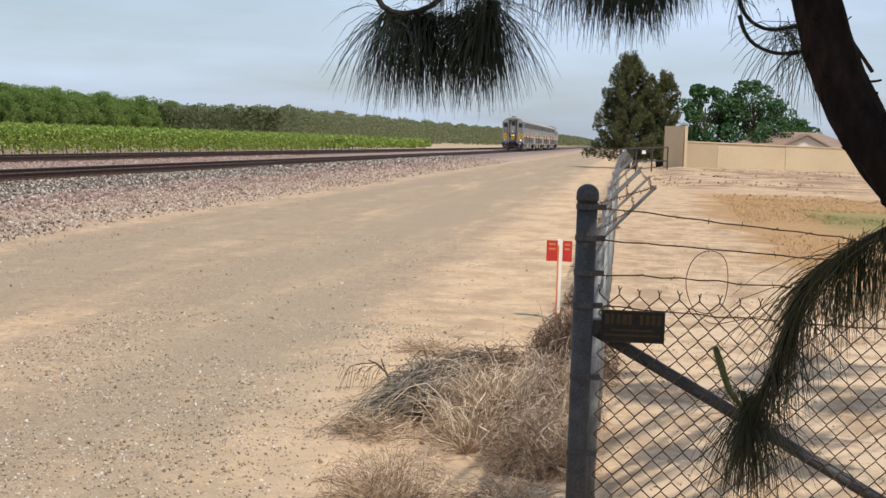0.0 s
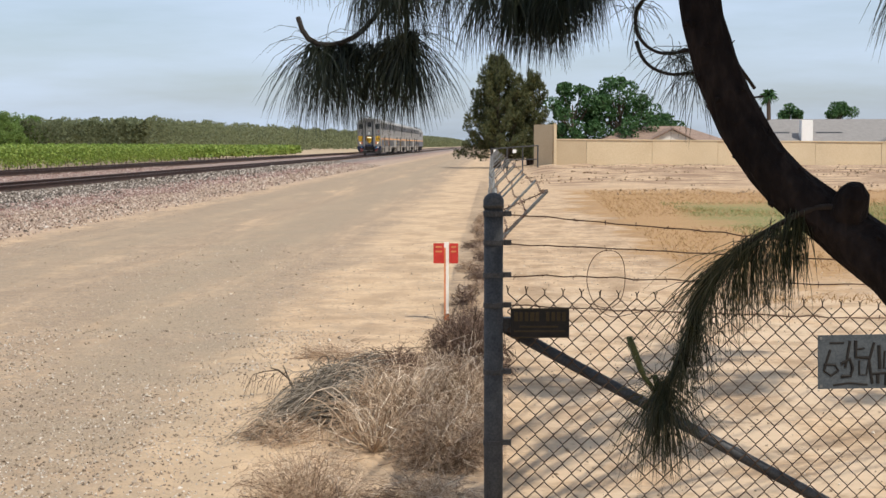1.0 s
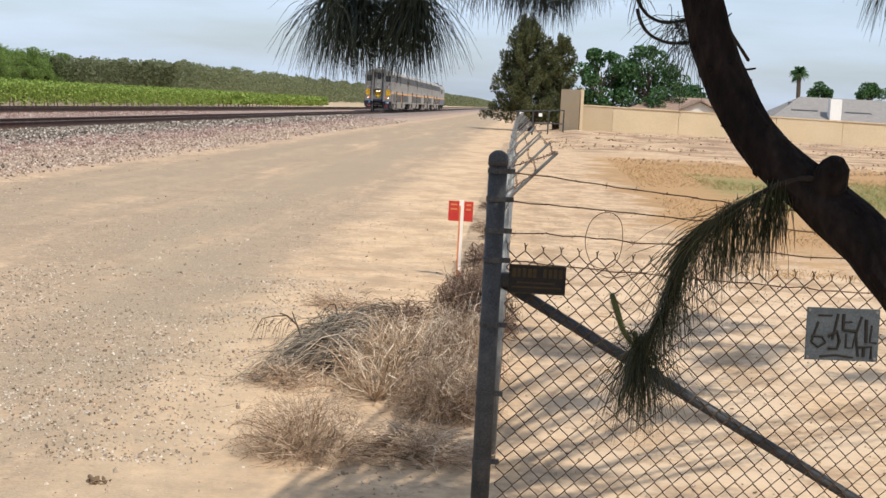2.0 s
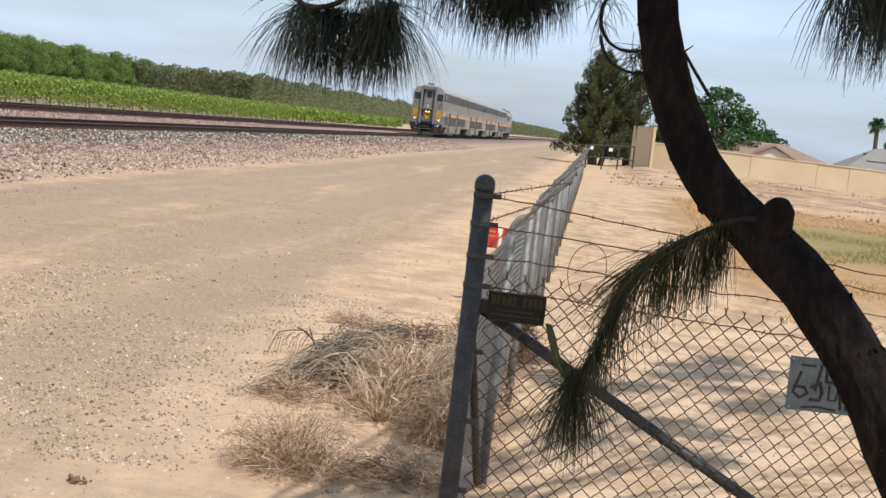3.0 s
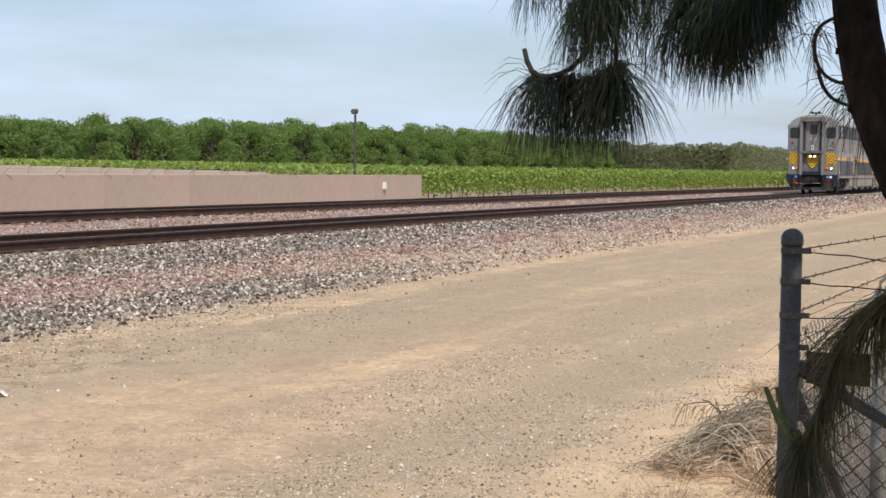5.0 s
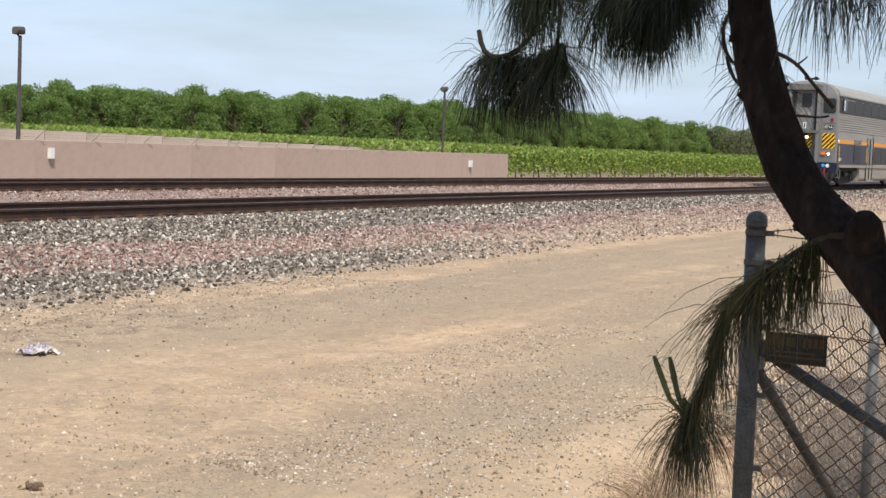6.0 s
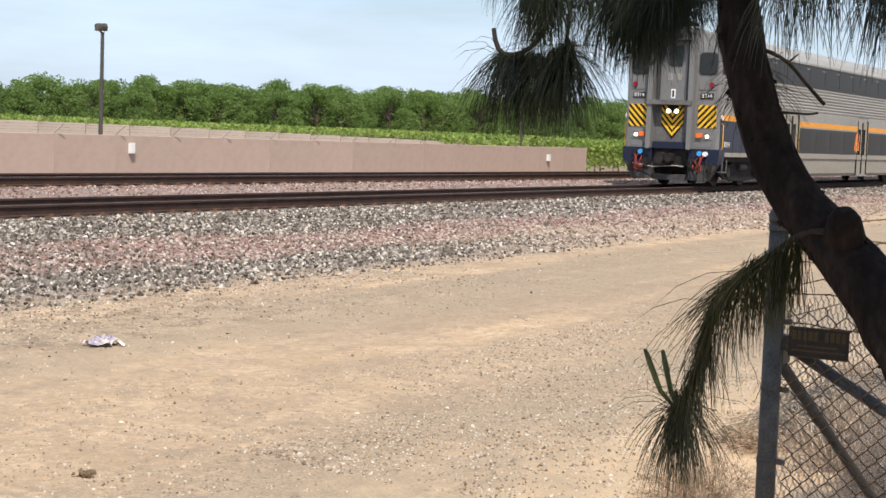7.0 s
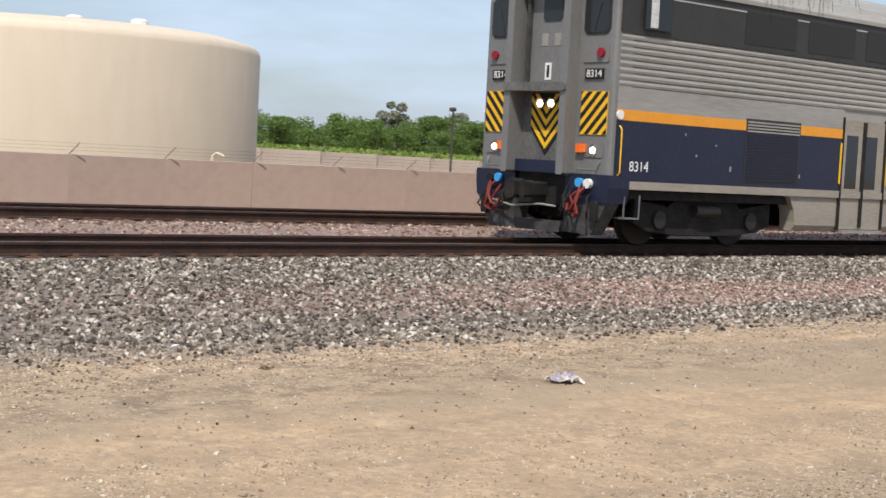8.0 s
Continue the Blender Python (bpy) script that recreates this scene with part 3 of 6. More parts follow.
    tagged(part("road_gravel", stones(np.stack([x, y, height(x, y) + s * .2], -1), s), M_GRAVEL), "fine mixed gravel pressed into the dirt road", "gravel", kind="stuff")
    x, y = scatter(3500, 0.1, 6, 5, 25, 1.3)
    s = rng.uniform(.004, .013, len(x))
    tagged(part("lot_pebbles", stones(np.stack([x, y, height(x, y) + s * .3], -1), s), M_PEBBLE), "loose pebbles and crumbs on the sandy lot", "pebbles", kind="stuff")


RAIL_PROFILE = [(-.075, 0), (.075, 0), (.075, .012), (.012, .03), (.010, .128), (.036, .138), (.036, .162), (.028, .172), (-.028, .172), (-.036, .162), (-.036, .138), (-.010, .128), (-.012, .03), (-.075, .012)]


def build_track(x_near, top, label):
    track = thing("railway_track", label, "railway track", group="tracks")
    for x in (x_near, x_near - 1.505):
        part("rail", Geo().prism([(x + a, top - .172 + b) for a, b in RAIL_PROFILE], -150, 1800), M_RAIL, track)
        part("rail_head", Geo().box(x - .024, x + .024, -150, 1800, top - .001, top + .002), M_RAILTOP, track, "worn bright rail head")
    tie = to_mesh("tie", Geo().box(-1.32, 1.32, -.115, .115, -.17, 0, c=.012), M_TIE)
    plate = to_mesh("tie_plate", Geo().box(-.17, .17, -.09, .09, 0, .014).box(-.15, -.10, -.03, .03, .014, .05).box(.10, .15, -.03, .03, .014, .05), M_PLATE)
    far = Geo()
    mid = x_near - .7525
    for k in range(-40, 760):
        y = 0.2 + k * .55 + .03 * math.sin(k * 12.9)
        if -2 <= y <= 75:
            ob = new("tie", tie)
            ob.parent = track
            ob.location, ob.rotation_euler = (mid + .03 * math.sin(k * 7.7), y, top - .172 - .015), (0, 0, .012 * math.sin(k * 5.1))
            if y < 45:
                for x in (x_near, x_near - 1.505):
                    pl = new("tie_plate", plate)
                    pl.parent, pl.location = track, (x, y, top - .172 - .0145)
        else:
            far.box(mid - 1.32, mid + 1.32, y - .115, y + .115, top - .36, top - .187)
    tagged(part("far_tie", far, M_TIE, track), kind="stuff")


# ---- beyond the track ----
def build_walls():
    wall = tagged(thing("wall_west", "low tan concrete panel wall along the tracks", "wall"), kind="structure")
    panel = to_mesh("panel", Geo().box(-.1, .1, .0005, 2.0995, -.3, 1.46, c=.012), M_CONC)
    jointed = to_mesh("panel", Geo().box(-.1, .1, .007, 2.0995, -.3, 1.46, c=.012), M_CONC)
    arm = to_mesh("wire_arm", Geo().tube([(0, 0, 1.2), (0, 0, 1.47), (.20, .12, 1.70)], .013, 6), M_ARM)
    k = 0
    y = 53.0
    while y > -60:
        p = new("panel", jointed if k % 4 == 1 else panel)
        p.parent, p.location = wall, (-25 + .003 * (k // 4 % 2), y, 0)
        a = new("wire_arm", arm)
        a.parent, a.location = wall, (-24.94, y + .02, 0)
        y -= 2.1
        k += 1
    g = Geo()
    for i in range(3):
        g.tube([(-24.9 + .05 * i, -60, 1.54 + .07 * i), (-24.9 + .05 * i, 55, 1.54 + .07 * i)], .0025, 4)
    part("barbed_strand", g, M_WIRE, wall)
    far = tagged(thing("wall_back", "far tan concrete wall of the tank yard", "wall"), kind="structure")
    panel2 = to_mesh("panel", Geo().box(-.1, .1, .01, 4.19, -.6, 1.80, c=.012), M_CONCF)
    post = to_mesh("wire_post", Geo().tube([(0, 0, 1.2), (0, 0, 1.98), (.2, .1, 2.2)], .026, 6), M_ARM)
    for k in range(44):
        for me, nm in ((panel2, "panel"), (post, "wire_post")):
            p = new(nm, me)
            yy = -62 + 4.2 * k
            p.parent, p.location = far, (-70 + (.14 if nm == "wire_post" else 0), yy, -.006 * max(0, yy - 45) - .005 * max(0, yy - 80))
    for y, z, h, nm in ((28.3, 1.14, .26, "wall_box"), (51.6, 1.05, .26, "wall_box")):
        b = thing("meter_box", "small white metal box fixed to the concrete wall", "box", pose(-24.9, y, z), "white boxes on the wall")
        part("case", Geo().box(0, .10, -.065, .065, -h / 2, h / 2, c=.01), M_WHITE, b)
        part("lid", Geo().box(.10, .11, -.07, .07, -h / 2, h / 2 + .01), M_WHITE, b)


def build_poles():
    for x, y, top in ((-29.5, 32.0, 4.52), (-29.6, 58.2, 4.2), (-60, 53, 4.45)):
        s = thing("yard_light", "dark steel yard light pole with a round lamp head", "light pole", pose(x, y, 0), "yard lights")
        part("pole", Geo().tube([(0, 0, 0), (0, 0, top - .15)], [.07, .05], 10), M_DARKPOLE, s)
        part("bracket", Geo().tube([(0, 0, top - .2), (0, -.1, top - .12)], .03, 6), M_DARKPOLE, s)
        part("lamp_head", Geo().tube([(0, -.22, top - .12), (0, -.2, top - .02), (0, .08, top), (0, .12, top - .1)], [.07, .12, .12, .06], 10), M_DARKPOLE, s)


def build_tank():
    t = thing("water_tank", "large round beige painted steel water tank", "water tank", pose(-51.1, 24.75, 0))
    r, h = 8.2, 5.55
    n = 72
    prof = [(r, 0), (r, h - .35), (r - .06, h - .15), (r - .22, h - .02), (r - .5, h + .05)]
    v, f = [], []
    for a, z in prof:
        v += [(a * math.cos(math.tau * k / n), a * math.sin(math.tau * k / n), z) for k in range(n)]
    for j in range(len(prof) - 1):
        f += [(j * n + k, j * n + (k + 1) % n, (j + 1) * n + (k + 1) % n, (j + 1) * n + k) for k in range(n)]
    part("shell", Geo().add(v, f), M_TANK, t, smooth=True)
    part("roof", Geo().dome((0, 0, h + .05), r - .5, .42, 72, 4), M_TANK, t, smooth=True)
    for a, b in ((.66, 1.0), (2.0, 3.0)):
        part("vent", Geo().tube([(a, b, h + .2), (a, b, h + .78), (a, b, h + .84)], [.34, .34, .2], 12), M_WHITE, t, "white roof vent")
    part("overflow_pipe", Geo().tube([(r + .05, 2.6, 0), (r + .05, 2.6, 1.40), (r + .15, 2.7, 1.52), (r + .35, 2.9, 1.42)], .06, 8), M_TANK, t)


def vine_leaves(n, length, depth, z0, z1, size):
    y = rng.uniform(0, length, n)
    x = rng.normal(0, depth, n)
    z = z0 + (z1 - z0) * rng.beta(1.6, 1.1, n) + 0.10 * np.sin(y * 5.1 + x) + .05 * np.sin(y * 17)
    return leaves(np.stack([x, y, z], -1), size, .3)


def build_vines():
    meshes = []
    for k in range(4):
        trunk = Geo().tube([(0, 1, -.02), (.04, 1.03, .4), (-.03, .97, .85)], [.05, .04, .035], 6).tube([(0, 1, .82), (.02, .3, .95), (0, 0, 1.0)], .02, 5).tube([(0, 1, .82), (.02, 1.7, .95), (0, 2, 1.0)], .02, 5)
        meshes.append((to_mesh("trunk", trunk, M_VTRUNK), to_mesh("foliage", vine_leaves(900, 2.0, .26, .50, 1.76, .15), M_VINE), to_mesh("stake", Geo().tube([(.05, .4, 0), (.05, .4, 1.35)], .025, 5), M_VTRUNK)))
    for k in range(40):
        t = thing("grapevine", "leafy green grapevine on a trellis in the front row", "grapevine", pose(-28, 56 + 2 * k, 0, 0, 0, 2 * math.sin(k * 4.1)), "front row of grapevines")
        for me in meshes[k % 4]:
            p = new(me.name.split(".")[0], me)
            p.parent = t
    sets = []
    n = 11000
    y = 136 + 78 * rng.uniform(0, 1, n)
    sets.append((np.full(n, -28.0) + rng.normal(0, .28, n), y, .62 + 1.08 * rng.beta(1.6, 1.1, n) + .08 * np.sin(y * 3.1), .22 + .0006 * y))
    for row in range(1, 17):
        n = 3000
        y0 = 57 + 1.44 * 3 * row
        y = y0 + (214 - y0) * rng.uniform(0, 1, n)
        sets.append((np.full(n, -28.0 - 3 * row) + rng.normal(0, .3, n), y, 1.0 + .72 * rng.beta(2.2, 1.1, n) + .06 * np.sin(y * 3.1 + row), .26 + .0006 * y))
    for row in range(8):
        n = 5000
        y = rng.uniform(-70, 150, n)
        sets.append((np.full(n, -73.0 - 2.6 * row) + rng.normal(0, .35, n), y, 1.25 + .8 * rng.beta(2.2, 1.1, n) + .03 * np.sin(y * 2.1 + row), np.full(n, .26)))
    x, y, z, s = (np.concatenate(q) for q in zip(*sets))
    tagged(part("vineyard", leaves(np.stack([x, y, z], -1), s, .3), M_VINE), "rows of bright green grapevines stretching into the distance", "vineyard", kind="stuff")
    c = []
    for y in np.arange(136, 214, 2.0):
        c.append([(-28, y, 0), (-28 + .04 * math.sin(y), y, .5), (-28, y, 1.0)])
    tagged(part("vineyard_trunks", strands(c, np.full((len(c), 3), .05), 4), M_VTRUNK), "brown vine trunks and stakes in a long row", "vine trunks", kind="stuff")


def broad_tree(seed, h, spread, count, size, leaf, lobes=16, bottom=.18, low=.22):
    """Trunk, limbs and a crown of leaf clumps with gaps."""
    r = np.random.default_rng(seed)
    trunk = Geo()
    trunk.tube([(0, 0, -.1), (.05, .02, h * .18), (.02, -.05, h * .4), (0, 0, h * .7)], [h * .035, h * .028, h * .02, h * .008], 8)
    pts = []
    for k in range(lobes):
        a, e = r.uniform(0, math.tau), r.uniform(0, 1)
        rad = spread * (0.35 + 0.65 * r.uniform()) * math.sin(math.pi * (low + (0.92 - low) * e)) ** 0.7
        c = np.array([rad * math.cos(a), rad * math.sin(a), h * (bottom + (0.93 - bottom) * e)])
        trunk.tube([(0, 0, min(c[2] * .6, h * .5)), tuple(c * .55 + np.array([0, 0, c[2] * .2])), tuple(c)], [h * .012, h * .008, h * .003], 5)
        s = spread * r.uniform(.22, .40)
        q = r.normal(size=(count // lobes, 3))
        q /= np.linalg.norm(q, axis=1, keepdims=True)
        q *= r.uniform(.35, 1.0, (len(q), 1)) ** .5
        pts.append(c + q * np.array([s, s, s * .75]))
    return trunk, leaves(np.concatenate(pts), size, .2)


def build_orchard():
    kinds = []
    for k in range(5):
        tr, lv = broad_tree(30 + k, 5.9 + .12 * (k % 3), 2.75, 9000, .20, None, 48, .02, .38)
        kinds.append((to_mesh("trunk", tr, M_TRUNK), to_mesh("crown", lv, M_ORCH)))
    n = 0
    for row, x in enumerate((-96, -101, -106)):
        for j in range(72):
            y = 14 + 4.3 * j + 2.1 * (row % 2)
            if y > 318 - 6 * row:
                continue
            t = thing("orchard_tree", "round green orchard tree in a long row", "tree", pose(x + 1.2 * math.sin(j * 3.7 + row), y, 0, 0, 0, (j * 77 + row * 41) % 360), "orchard trees")
            s = float(np.interp(y, [20, 75, 115, 145, 170, 250, 320], [.62, .70, .96, 1.07, 1.18, 1.24, 1.16])) + .09 * math.sin(j * 2.3 + row * 1.9) + .04 * row + .15 * math.sin(j * 1.13 + row * .4) * float(smoothstep(150, 230, y))
            t.scale = (max(s, .95), max(s, .95), s)
            for me in kinds[(j * 3 + row) % 5]:
                p = new(me.name.split(".")[0], me)
                p.parent = t
            n += 1
    m = 190000
    y = 300 + 2700 * rng.uniform(0, 1, m) ** 2.3
    x = -70 - 110 * rng.uniform(0, 1, m) ** 1.5 + 0.02 * np.minimum(y - 300, 1300)
    z = (6.0 + .0032 * np.minimum(y, 900) + .5 * np.sin(y * .11 + x) + .4 * np.sin(y * .37)) * rng.beta(1.5, .8, m)
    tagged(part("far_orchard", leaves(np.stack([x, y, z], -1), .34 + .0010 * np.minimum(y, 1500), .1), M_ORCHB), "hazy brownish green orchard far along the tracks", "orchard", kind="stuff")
    m = 20000
    y = rng.uniform(-90, 16, m)
    x = rng.uniform(-125, -96, m)
    z = (4.3 + .4 * np.sin(y * .7) + .4 * np.sin(x * 1.1)) * rng.beta(1.6, .9, m)
    tagged(part("yard_side_orchard", leaves(np.stack([x, y, z], -1), .6, .1), M_ORCH), "green orchard beyond the tank yard", "orchard", kind="stuff")
    for x, y, h in ((-150, 120.4, 9.0), (-150, 131, 8.0)):
        tr, lv = broad_tree(int(h * 10), h, 2.5, 5000, .42, None, 30, .3)
        t = thing("tall_tree", "lone tree rising over the orchard, painted grey-green for haze", "tree", pose(x, y, 0))
        part("trunk", tr, M_TRUNK, t)
        part("crown", lv, M_TALL, t)


# ---- the lot behind the fence ----
def build_lot():
    w = tagged(thing("wall_north", "long tan stucco block wall along the lot", "wall"), kind="structure")
    x = 4.42
    k = 0
    while x < 62:
        wd = 4.6 if k % 3 else 2.2
        part("panel", Geo().box(x, x + wd - .02, 105 + .02 * (k % 2), 105.22, -.4, 2.1 - .010 * (x - 4.4)), M_TANWALL if k else M_TANDARK, w, "" if k else "darker repainted wall panel")
        x += wd
        k += 1
    part("cap", Geo().prism([(4.4, 2.1), (62, 1.52), (62, 1.60), (4.4, 2.18)], 104.96, 105.26), M_TANWALL, w)
    part("pier", Geo().box(4.3, 4.5, 104.9, 105.3, -.4, 3.25, c=.03), M_TANWALL, w)
    part("return_panel", Geo().box(0, 2.4, 0, .22, -.4, 3.2, pose(4.42, 105.32, 0, 0, 0, 122)), M_TANWALL, w)
    g = thing("pipe_gate", "grey pipe gate with white notices in front of the pine", "gate", pose(-0.1, 96, .5))
    part("rail", Geo().tube([(0, 0, 1.0), (3.1, 3.0, 1.2)], .04, 6).tube([(0, 0, .25), (3.1, 3.0, .3)], .04, 6), M_POST, g)
    for k in range(4):
        part("post", Geo().tube([(1.03 * k, k, -.6), (1.03 * k, k, 1.05 + .06 * k)], .05, 6), M_POST, g)
    for k in (0.15, 1.4):
        part("notice", Geo().box(k, k + .24, k - .06, k - .02, .72, .95), M_WHITE, g, "small white notice")
    for x0, x1, y, z0, z1, roofm, nm in ((9.0, 19.5, 125, 2.1, 3.35, M_ROOF, "low house behind the wall with a brown tiled roof"), (22.5, 40, 135, 2.0, 4.1, M_ROOFG, "low house behind the wall with a grey-brown tiled roof")):
        h = thing("house", nm, "house")
        part("wall", Geo().box(x0 + .6, x1 - .6, y, y + 9, -.2, z0 + .02), M_STUCCO, h)
        m = (x0 + x1) / 2
        rx = 3.0 if z1 < 3.5 else 3.4
        v = [(x0, y - .7, z0), (x1, y - .7, z0), (x1, y + 9.7, z0), (x0, y + 9.7, z0), (x0 + rx, y + 4.5, z1), (x1 - rx, y + 4.5, z1)]
        part("roof", Geo().add(v, [(0, 1, 5, 4), (1, 2, 5), (2, 3, 4, 5), (3, 0, 4)]).box(x0, x1, y - .72, y - .6, z0 - .16, z0), roofm, h)
        gx = m - 1.2 if z1 < 3.5 else x1 - 5.4
        gw = 3.6 if z1 < 3.5 else 4.6
        gy = y - 1.6
        part("gable", Geo().add([(gx, gy, .5), (gx + gw, gy, .5), (gx + gw, gy, z0 - .02), (gx + gw / 2, gy, z0 + .85), (gx, gy, z0 - .02), (gx, y + 3, .5), (gx + gw, y + 3, .5), (gx + gw, y + 3, z0 - .02), (gx + gw / 2, y + 3, z0 + .85), (gx, y + 3, z0 - .02)], [(0, 1, 2, 3, 4), (5, 9, 8, 7, 6), (0, 4, 9, 5), (1, 6, 7, 2)]), M_STUCCO, h)
        e = .35
        part("gable_roof", Geo().add([(gx - e, gy - .3, z0 - .18), (gx + gw / 2, gy - .3, z0 + .92), (gx + gw + e, gy - .3, z0 - .18), (gx - e, y + 4, z0 - .18), (gx + gw / 2, y + 4, z0 + .92), (gx + gw + e, y + 4, z0 - .18), (gx - e, gy - .3, z0 - .06), (gx + gw / 2, gy - .3, z0 + 1.05), (gx + gw + e, gy - .3, z0 - .06), (gx - e, y + 4, z0 - .06), (gx + gw / 2, y + 4, z0 + 1.05), (gx + gw + e, y + 4, z0 - .06)], [(6, 7, 10, 9), (7, 8, 11, 10), (0, 1, 7, 6), (1, 2, 8, 7), (0, 3, 4, 1), (1, 4, 5, 2), (3, 9, 10, 4), (4, 10, 11, 5), (0, 6, 9, 3), (2, 5, 11, 8)]), roofm, h)
        if z1 > 3.5:
            part("chimney", Geo().box(27.7, 28.7, 134.4, 135.6, 1.5, 3.95, c=.02), M_WHITE, h, "white chimney")
            for px in (24.6, 29.4):
                part("solar_panel", Geo().add([(px, 136.2, 2.78), (px + 2.4, 136.2, 2.78), (px + 2.4, 138.4, 3.58), (px, 138.4, 3.58), (px, 136.2, 2.72), (px + 2.4, 136.2, 2.72), (px + 2.4, 138.4, 3.52), (px, 138.4, 3.52)], [(0, 1, 2, 3), (7, 6, 5, 4), (0, 4, 5, 1), (1, 5, 6, 2), (2, 6, 7, 3), (3, 7, 4, 0)]), M_BAND, h, "dark solar panel")
    # conifers: boughs that sweep out and up, each ending in upright plumes
    for x, y, tops, seed in ((0.45, 112, ((0, 0, 8.3, 3.7, 74), (-.85, .3, 7.0, 1.2, 9), (1.5, -.3, 7.0, 1.3, 11)), 5), (3.05, 112.5, ((0, 0, 7.4, 1.6, 26), (-.75, .2, 6.2, 1.4, 12)), 6)):
        r = np.random.default_rng(seed)
        t = thing("pine_tree", "broad dark green pine tree with low branches", "tree", pose(x, y, 0), "pines by the gate")
        tr, pts = Geo(), []
        for dx, dy, h, w, count in tops:
            tr.tube([(dx * .3, dy * .3, -.1), (dx * .8, dy, h * .45), (dx, dy, h * .96)], [.22, .13, .02], 8)
            for k in range(count):
                e = (k + r.uniform()) / count
                a = k * 2.39996 + r.normal(0, .3)
                reach = w * (1.02 - e) ** .75 * r.uniform(.5, 1.12) + .12
                z0 = h * (.08 + .84 * e ** 1.15)
                out = np.array([math.cos(a), math.sin(a), 0])
                foot = np.array([dx * (.5 + .5 * e), dy, z0])
                rise = (.02 + .75 * e) * reach + r.uniform(.15, .7)
                tip = foot + out * reach + [0, 0, rise]
                mid = foot + out * reach * .6 + [0, 0, rise * .3]
                tr.tube([tuple(foot), tuple(mid), tuple(tip)], [.05, .03, .012], 4)
                for f in (.30, .48, .64, .78, .90, 1.0):
                    c = (1 - f) ** 2 * foot + 2 * f * (1 - f) * mid + f * f * tip + r.normal(0, .07, 3)
                    n = 64
                    d = r.normal(size=(n, 3))
                    d /= np.linalg.norm(d, axis=1, keepdims=True)
                    puff = .46 - .22 * f + r.uniform(-.05, .06)
                    b0 = c + d * r.uniform(.35, 1.0, (n, 1)) * puff * np.array([1, 1, .8 if f < .85 else 1.7])
                    up = d * .8 + np.array([.2 * out[0], .2 * out[1], .55])
                    up /= np.linalg.norm(up, axis=1, keepdims=True)
                    pts.append(np.stack([b0, b0 + up * .07, b0 + up * .15], 1))
        part("trunk", tr, M_TRUNK, t)
        pts = np.concatenate(pts)
        part("crown", strands(pts, np.tile([[.024, .032, .006]], (len(pts), 1))), M_PINEFAR, t)
    for x, y, h, w, seed in ((6.8, 127, 7.3, 2.5, 11), (10.9, 128, 7.9, 3.0, 12), (33.8, 170, 6.4, 2.0, 13), (39.2, 170, 6.8, 2.4, 14), (17.0, 150, 4.9, 2.2, 15), (46, 160, 5.6, 2.2, 16)):
        tr, lv = broad_tree(seed, h, w, 6500, .27, None, 34, .2)
        t = thing("broadleaf_tree", "dense green broadleaf tree behind the tan wall", "tree", pose(x, y, 0), "garden trees")
        part("trunk", tr, M_TRUNK, t)
        part("crown", lv, M_BROAD, t)
    p = thing("palm_tree", "tall thin fan palm behind the houses", "palm", pose(33.1, 180, 0))
    part("trunk", Geo().tube([(0, 0, -.1), (.1, 0, 4), (0, 0, 7.6)], [.35, .26, .24], 8), M_TRUNK, p)
    c = []
    for k in range(90):
        a, e = rng.uniform(0, math.tau), rng.uniform(-.9, 1.2)
        d = np.array([math.cos(a) * math.cos(e), math.sin(a) * math.cos(e), math.sin(e)])
        b = np.array([0, 0, 7.6])
        c.append([b, b + d * .6 + [0, 0, .05], b + d * 1.25 - [0, 0, .35]])
    part("fronds", strands(c, np.tile([[.06, .11, .01]], (len(c), 1)), 3), M_BROAD, p)
    # grass of the lot
    for n, x0, x1, y0, y1, m, hh, nm, lb in ((22000, 2.3, 15, 16, 56, M_GRASS, .10, "dry_grass", "dry orange-tan grass in the lot"), (5200, 4.8, 13, 28, 44, M_GRASSG, .13, "green_weeds", "low green weeds in the lot")):
        x, y = scatter(n, x0, x1, y0, y1, 1.3)
        k = (wave(x, y, .35) > -.35) & (x > 2.2 + .02 * y)
        x, y = x[k], y[k]
        b = np.stack([x, y, height(x, y) - .01], -1)
        tip = b + np.stack([rng.normal(0, .07, len(x)), rng.normal(0, .07, len(x)), hh * rng.uniform(.3, 1, len(x))], -1)
        tagged(part(nm, strands(np.stack([b, (b + tip) / 2 + [0, 0, .02], tip], 1), np.tile([[.004, .003, .001]], (len(x), 1))), m), lb, "grass", kind="stuff")

    x, y = rng.uniform(1.2, 24, 5200), rng.uniform(50, 103, 5200)
    ok = wave(x * .5, y, .35) > .05
    x, y = x[ok], y[ok]
    sz = .015 + .075 * rng.uniform(0, 1, len(x)) ** 3
    tagged(part("dirt_clods", stones(np.stack([x, y, height(x, y) + sz * .2], -1), sz), M_SPOIL), "dark clods and rough spoil heaped along the lot", "dirt", kind="stuff")


# ---- the fence ----
def link_fabric(length, top, w, h, place, bottom=.03):
    """Zigzag wires hooked into one another: place(s, z, off) gives the world point."""
    n = int(length / (w / 2))
    k = int((top - bottom) / (h / 2))
    i, j = np.meshgrid(np.arange(n), np.repeat(np.arange(k), 2), indexing="ij")
    odd = (i + j) % 2
    s = (i + odd) * w / 2
    twist = np.tile([.035, -.035], k)[None] * h
    z = top - j * h / 2 + twist
    off = (odd - .5) * .006
    return place(s, z, off)


